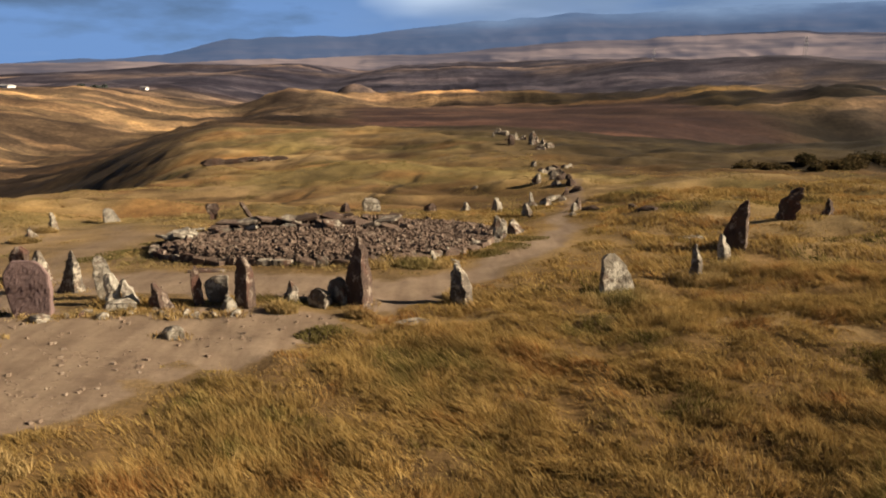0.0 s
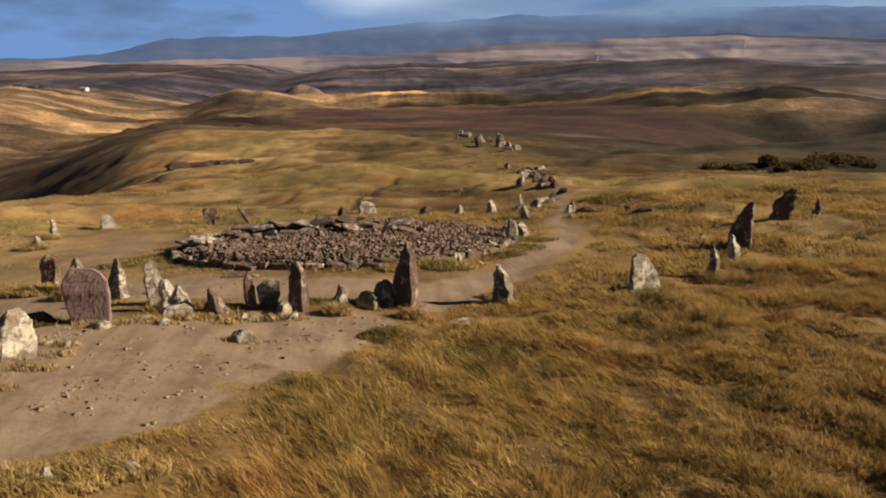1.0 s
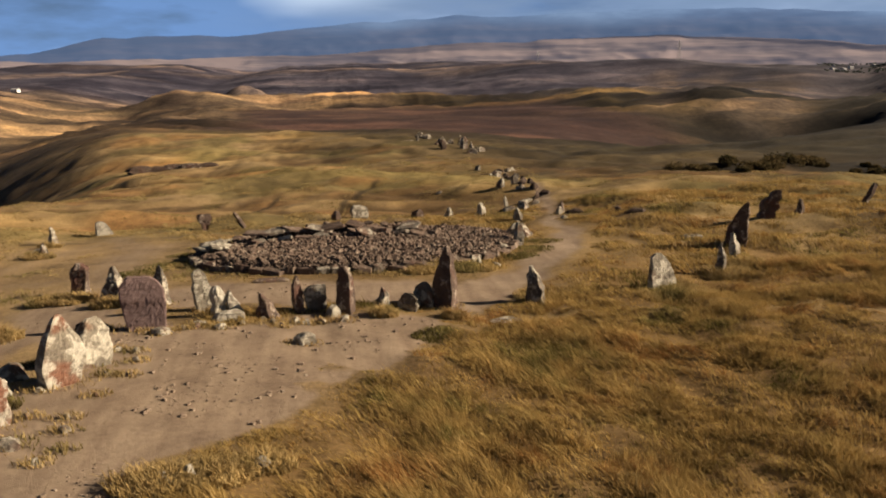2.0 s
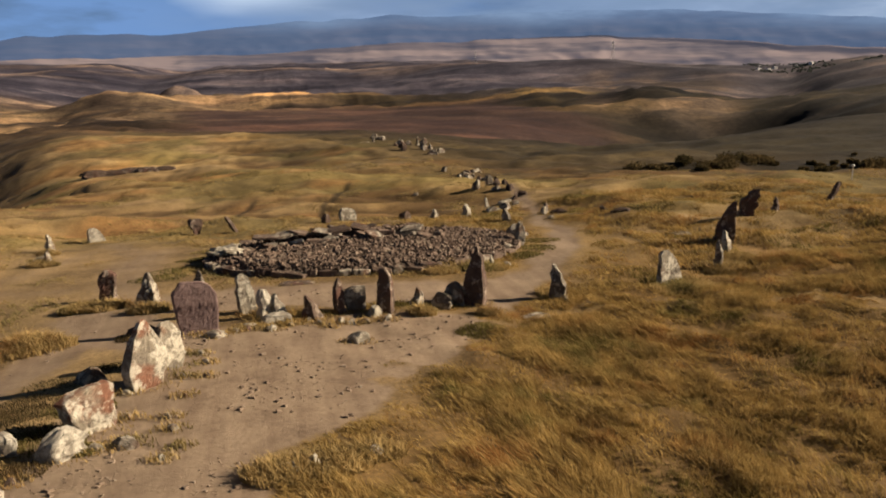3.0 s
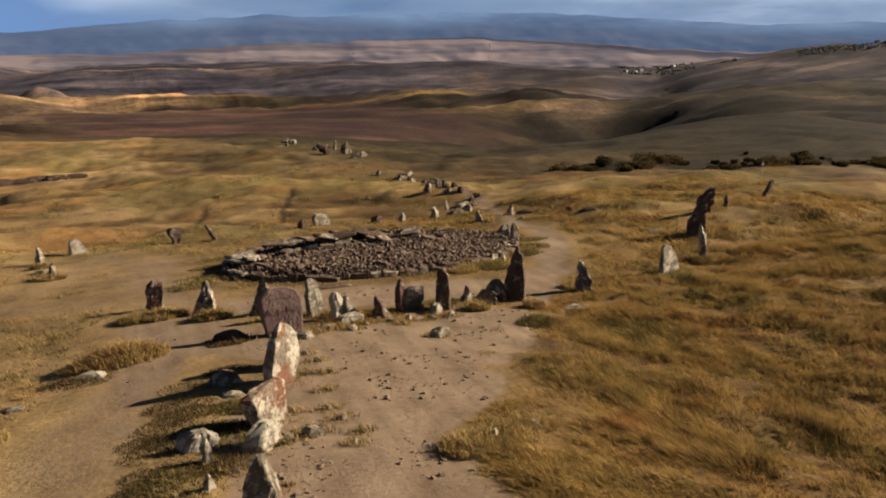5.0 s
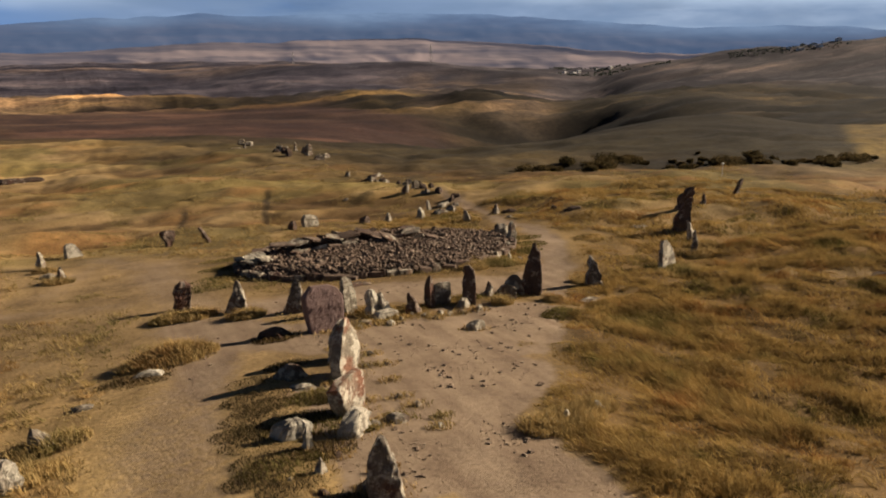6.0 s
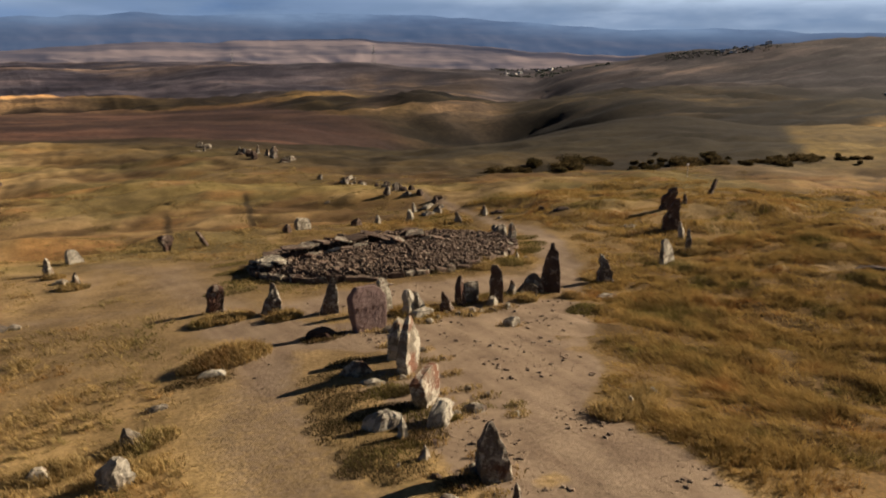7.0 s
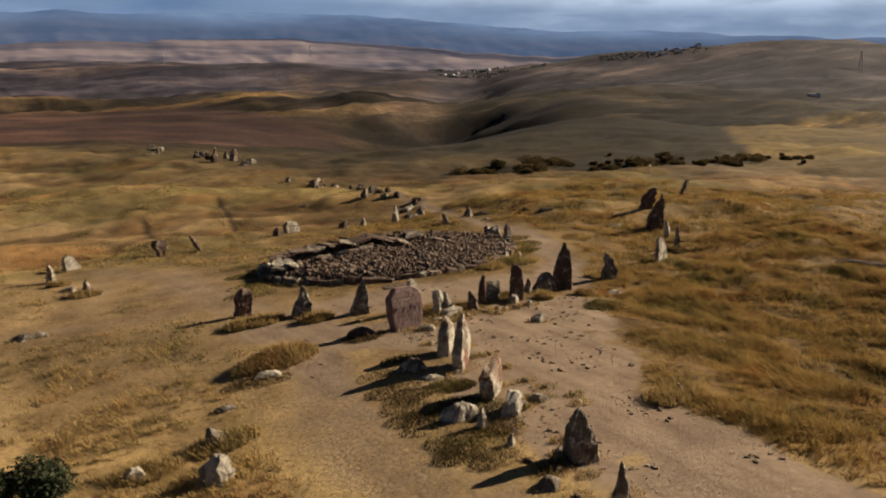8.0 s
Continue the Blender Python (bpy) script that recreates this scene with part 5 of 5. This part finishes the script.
def house(x, y, lx, ly, lz, turn, label, group):
    ob = empty("house", x, y, ground_z(x, y) - 0.5)
    ob.rotation_euler = (0, 0, radians(turn))
    part("wall", box_mesh("wall", lx, ly, lz + 0.5, LIME), ob)
    part("roof", gable_mesh("roof", lx + 0.8, ly + 0.8, lz * 0.45, lz + 0.5, TIN), ob)
    for k in range(2):
        part("window", box_mesh("window", 1.2, 0.12, 1.3, DARK_PANE, 1.6), ob, pose(lx * (k - 0.5) * 0.5, -ly / 2 - 0.02, 0))
    return tagged(ob, label, "house", group)


def polar(bearing, d):
    return -15 + d * math.sin(radians(bearing)), d * math.cos(radians(bearing))


for k in range(16):
    rr = random.Random(500 + k)
    x, y = polar(34.0 + rr.uniform(0, 6.5), 1500 + 800 * rr.random())
    house(x, y, rr.uniform(7, 12), rr.uniform(6, 8), rr.uniform(2.6, 4.0), rr.uniform(0, 90), "small pale house in a distant valley village", "village houses")
for k in range(5):
    rr = random.Random(540 + k)
    x, y = polar(46.5 + rr.uniform(0, 6.0), 1445 + rr.uniform(-40, 30))
    house(x, y, rr.uniform(9, 14), rr.uniform(7, 9), rr.uniform(2.6, 3.6), rr.uniform(0, 90), "small pale house on a distant hill crest", "houses on the crest")
x, y = polar(-28.2, 1000)
house(x, y, 44, 10, 3.2, -25, "long white farm shed on the distant slope", "farm sheds")
x, y = polar(-19.6, 1050)
house(x, y, 8, 6, 3, -20, "small white farm building on the distant slope", "farm sheds")
x, y = polar(58.8, 820)
house(x, y, 11, 6, 2.6, 65, "low white shed beside distant fields", "farm sheds")


def grove(name, spots, label, seed, size=2.2):
    """Far trees: clumps of leaves past counting."""
    rng = np.random.default_rng(seed)
    lobes = []
    for x, y, s in spots:
        z = ground_z(x, y)
        for _ in range(4):
            lobes.append((x + rng.uniform(-2.5, 2.5) * s, y + rng.uniform(-2.5, 2.5) * s, z + rng.uniform(1.5, 6.5) * s, rng.uniform(1.4, 3.2) * s))
    V, F = leaf_cloud(rng, lobes, 26, size)
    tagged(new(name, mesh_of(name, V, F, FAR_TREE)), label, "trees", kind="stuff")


rr = random.Random(77)
lots = [polar(33.4 + rr.uniform(0, 7.2), 1450 + 900 * rr.random()) for _ in range(34)]
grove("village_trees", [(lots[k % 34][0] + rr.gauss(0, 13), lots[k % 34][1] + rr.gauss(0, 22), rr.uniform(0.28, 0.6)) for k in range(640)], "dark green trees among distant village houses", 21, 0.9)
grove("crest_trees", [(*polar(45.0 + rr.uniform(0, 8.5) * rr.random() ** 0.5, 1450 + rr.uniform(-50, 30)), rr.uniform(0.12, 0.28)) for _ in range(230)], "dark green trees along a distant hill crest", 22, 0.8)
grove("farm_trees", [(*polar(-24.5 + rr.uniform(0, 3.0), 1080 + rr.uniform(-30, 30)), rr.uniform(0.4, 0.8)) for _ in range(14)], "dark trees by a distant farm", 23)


def beam(a, b, r):
    a, b = np.array(a, float), np.array(b, float)
    d = b - a
    s = np.cross(d, [0.31, 0.77, 0.55])
    s /= np.linalg.norm(s)
    t = np.cross(d, s)
    t /= np.linalg.norm(t)
    ring = [s * r, t * r, -s * r, -t * r]
    return [*(a + q for q in ring), *(b + q for q in ring)]


def beams_mesh(name, pairs, r, mat):
    V, F = [], []
    for a, b in pairs:
        k = len(V)
        V += beam(a, b, r)
        F += [(k + q, k + (q + 1) % 4, k + 4 + (q + 1) % 4, k + 4 + q) for q in range(4)]
    return mesh_of(name, np.array(V), np.array(F), mat)


def pylon(x, y, h, turn):
    ob = empty("pylon", x, y, ground_z(x, y))
    ob.rotation_euler = (0, 0, radians(turn))
    for sx, sy in ((-1, -1), (1, -1), (1, 1), (-1, 1)):
        part("leg", beams_mesh("leg", [((sx * h * 0.09, sy * h * 0.09, -1), (sx * h * 0.02, sy * h * 0.02, h))], 0.28, STEEL), ob)
    ties = [((-h * w, -h * w, h * f), (h * w2, -h * w2, h * (f + 0.14))) for f, w, w2 in ((0.1, 0.083, 0.073), (0.3, 0.069, 0.06), (0.5, 0.055, 0.045), (0.7, 0.041, 0.03))]
    part("bracing", beams_mesh("bracing", ties, 0.16, STEEL), ob)
    for f, reach in ((0.7, 0.17), (0.84, 0.13), (0.97, 0.1)):
        part("cross_arm", beams_mesh("cross_arm", [((-h * reach, 0, h * f), (h * reach, 0, h * f))], 0.25, STEEL), ob)
    return tagged(ob, "grey steel lattice power pylon on a distant ridge", "pylon", "power pylons")


pylon(*polar(24.6, 1500), 34, 30)
pylon(*polar(61.5, 1150), 24, 10)
pylon(*polar(15.0, 2000), 30, 30)


def marker_post(x, y):
    ob = empty("marker_post", x, y, ground_z(x, y))
    part("pole", beams_mesh("pole", [((0, 0, -0.3), (0, 0, 1.5))], 0.05, STEEL), ob)
    bm = bmesh.new()
    bmesh.ops.create_icosphere(bm, subdivisions=2, radius=0.17)
    me = bpy.data.meshes.new("cap")
    bm.to_mesh(me)
    bm.free()
    me.materials.append(LIME)
    part("cap", me, ob, pose(0, 0, 1.55), "white round cap")
    return tagged(ob, "thin grey marker post with a white cap in grass", "post")


marker_post(49.52, 70.37)


# ---------------------------------------------------------------- the cairn, with its stones piece by piece
def cairn_z(x, y):
    """Top of the mound over the ground: steep rim, flat crown, a sunken trench with a chamber."""
    u, v = (x + 6.4) / 9.9, (y - 45.6 - 0.09 * (x + 6.4)) / 7.6
    r = math.sqrt(u * u + v * v)
    z = 0.32 * min(1, max(0, (1 - r) * 14)) + 0.72 * max(0, 1 - r) ** 0.62
    z += 0.42 * math.exp(-(((x + 6.5) / 6.0) ** 2 + ((y - 48.4) / 1.0) ** 2)) + 0.12 * math.exp(-(((x + 8.0) / 5.0) ** 2 + ((y - 44.6) / 0.8) ** 2))
    z -= 0.75 * math.exp(-(((x + 10.2) / 2.8) ** 2 + ((y - 46.3) / 0.8) ** 2))
    z -= 1.25 * math.exp(-((((x + 5.2) / 2.2) ** 2 + ((y - 46.9) / 1.1) ** 2) ** 1.5))
    z = max(z, 0.05)
    return z + 0.10 * (noise.noise(Vector((x * 0.7, y * 0.7, 3))))


def cobble_mesh(rng, flat=0.62):
    V = [[sx * rng.uniform(0.6, 1.0), sy * rng.uniform(0.55, 1.0), sz * flat * rng.uniform(0.6, 1.0)] for sz in (-1, 1) for sx, sy in ((-1, -1), (1, -1), (1, 1), (-1, 1))]
    V.append([rng.uniform(-0.4, 0.4), rng.uniform(-0.4, 0.4), flat * rng.uniform(1.05, 1.35)])
    F = [(3, 2, 1), (3, 1, 0), (0, 1, 5), (0, 5, 4), (1, 2, 6), (1, 6, 5), (2, 3, 7), (2, 7, 6), (3, 0, 4), (3, 4, 7), (4, 5, 8), (5, 6, 8), (6, 7, 8), (7, 4, 8)]
    return np.array(V), np.array(F)


def flag_mesh(name, w, d, h, mat, rng):
    """A flat broken slab on z = 0: an angular plan, thin and chipped, with an uneven top."""
    sides = 16
    px, py = plan_outline(rng, sides, rng.uniform(-0.5, 0.5), w, d)
    px, py = px + np.array([rng.uniform(-0.05, 0.05) for _ in px]), py + np.array([rng.uniform(-0.05, 0.05) for _ in py])
    V = []
    for z, grow in ((0.0, 0.88), (0.3, 1.0), (0.85, 0.98), (1.0, 0.90), (1.0, 0.45)):
        for k in range(sides):
            g = grow + rng.uniform(-0.03, 0.03)
            V.append((px[k] * w * 0.5 * g, py[k] * d * 0.5 * g, (z + rng.uniform(-0.07, 0.07)) * h))
    V += [(0, 0, 1.04 * h), (0, 0, 0)]
    F = []
    for q in range(4):
        for k in range(sides):
            a, b = q * sides + k, q * sides + (k + 1) % sides
            F += [(a, b, b + sides), (a, b + sides, a + sides)]
    F += [(4 * sides + k, 4 * sides + (k + 1) % sides, 5 * sides) for k in range(sides)]
    F += [((k + 1) % sides, k, 5 * sides + 1) for k in range(sides)]
    return mesh_of(name, np.array(V), np.array(F), mat)


def build_cairn():
    rng = random.Random(42)
    cx, cy = -6.4, 45.6
    base = ground_z(cx, cy)
    cairn = empty("cairn", cx, cy, base)
    tagged(cairn, "broad low oval cairn of brown rubble with a sunken chamber", "cairn")
    # the earth core
    V, F, rings, sides = [], [], 24, 72
    for r in range(rings + 1):
        for s in range(sides):
            a, f = 2 * math.pi * s / sides, 1.0 - r / rings
            x = cx + 9.9 * f * math.cos(a)
            y = cy + 7.6 * f * math.sin(a) + 0.09 * (x - cx)
            V.append((x - cx, y - cy, ground_z(x, y) - base + (cairn_z(x, y) - 0.07 if r else -0.15)))
    for r in range(rings):
        for s in range(sides):
            F.append((r * sides + s, r * sides + (s + 1) % sides, (r + 1) * sides + (s + 1) % sides, (r + 1) * sides + s))
    part("core", mesh_of("core", np.array(V), np.array(F), EARTH), cairn, None, "dark soil between the stones")
    # rubble: spots on a jittered grid over the mound
    spots = []
    step = 0.195
    for i in range(int(20.4 / step)):
        for j in range(int(17 / step)):
            x, y = cx - 10.2 + (i + rng.uniform(0.1, 0.9)) * step, cy - 8.5 + (j + rng.uniform(0.1, 0.9)) * step
            if in_cairn(x, y, 0.985):
                spots.append((x, y))
    spots.sort(key=lambda p: p[1])
    shapes = [cobble_mesh(rng) for _ in range(10)]
    shared = [mesh_of("cobble", v, f, STONE["rubble"]) for v, f in shapes]
    VV, FF, total = [], [], 0
    for k, (x, y) in enumerate(spots):
        s = rng.uniform(0.055, 0.13) * (1.6 if rng.random() < 0.10 else 1.0)
        m = Matrix.Translation((x - cx, y - cy, ground_z(x, y) - base + cairn_z(x, y) + rng.uniform(-0.05, 0.06))) @ Euler((rng.uniform(-1.0, 1.0), rng.uniform(-1.0, 1.0), rng.uniform(0, 6.28))).to_matrix().to_4x4() @ Matrix.Diagonal((s * 1.2, s, s, 1))
        q = rng.randrange(10)
        if k < 300:
            part("cobble", shared[q], cairn, m)
        else:
            v, f = shapes[q]
            A = np.array(m)
            VV.append(v @ A[:3, :3].T + A[:3, 3])
            FF.append(f + total)
            total += len(v)
    heap = part("rubble", mesh_of("rubble", np.concatenate(VV), np.concatenate(FF), STONE["rubble"]), cairn, None, "heaped brown rubble stones")
    tagged(heap, kind="stuff")
    # kerb slabs set on edge along the rim
    for k in range(46):
        a = math.radians(150 + k * 5.6 + rng.uniform(-1, 1))
        x = cx + 9.95 * math.cos(a)
        y = cy + 7.65 * math.sin(a) + 0.09 * (x - cx)
        w = rng.uniform(0.6, 1.5)
        me = flag_mesh("kerb_slab", w, rng.uniform(0.32, 0.55), rng.uniform(0.26, 0.52), STONE[rng.choice(("rubble", "grey", "rubble", "rust"))], rng)
        part("kerb_slab", me, cairn, pose(x - cx, y - cy, ground_z(x, y) - base - 0.03, rng.uniform(-14, 14), rng.uniform(-7, 7), rng.uniform(-14, 14) + math.degrees(math.atan2(7.6 * math.cos(a), -9.9 * math.sin(a)))))
    # flat slabs round the trench
    for k in range(36):
        if k < 12:
            x, y = -12.8 + k * 0.95 + rng.uniform(-0.3, 0.3), 45.1 + rng.uniform(-0.6, 0.3)
        elif k < 24:
            x, y = -14.0 + (k - 12) * 1.0 + rng.uniform(-0.3, 0.3), 48.9 + rng.uniform(-0.3, 0.4)
        else:
            x, y = -15.5 + rng.uniform(-0.3, 0.9), 44.2 + (k - 24) % 6 * 0.55
        w = rng.uniform(0.7, 1.35)
        tone = "pale" if k >= 24 else rng.choice(("grey", "rubble", "rubble", "rust", "dark"))
        me = flag_mesh("slab", w * 1.2, w * rng.uniform(0.6, 0.9), rng.uniform(0.12, 0.24), STONE[tone], rng)
        part("slab", me, cairn, pose(x - cx, y - cy, ground_z(x, y) - base + cairn_z(x, y) + (0.26 if k >= 30 else 0.08), rng.uniform(-24, 24), rng.uniform(-18, 18), rng.uniform(-40, 40)))
    # the chamber's upright stones and its tilted capstones
    for k in range(9):
        x, y = -13.0 + k * 1.2 + rng.uniform(-0.2, 0.2), (47.35, 47.75)[k > 4] + rng.uniform(-0.1, 0.1)
        z = ground_z(x, y) - base + cairn_z(x, y)
        me = stone_mesh("chamber_stone", rng.uniform(0.35, 0.55), 0.35, 0.55, "block", STONE["dark"], rng, 7, 10, 4)
        part("chamber_stone", me, cairn, pose(x - cx, y - cy + 0.3, z - 0.1, 0, 0, rng.uniform(-30, 30)))
        w = rng.uniform(1.2, 1.75)
        me = flag_mesh("capstone", w * 1.15, rng.uniform(1.0, 1.4), rng.uniform(0.12, 0.2), STONE[rng.choice(("rubble", "dark", "grey"))], rng)
        part("capstone", me, cairn, pose(x - cx, y - cy, z + 0.46 + rng.uniform(-0.08, 0.10), rng.uniform(2, 12), rng.uniform(-12, 12), rng.uniform(-15, 15)))


build_cairn()
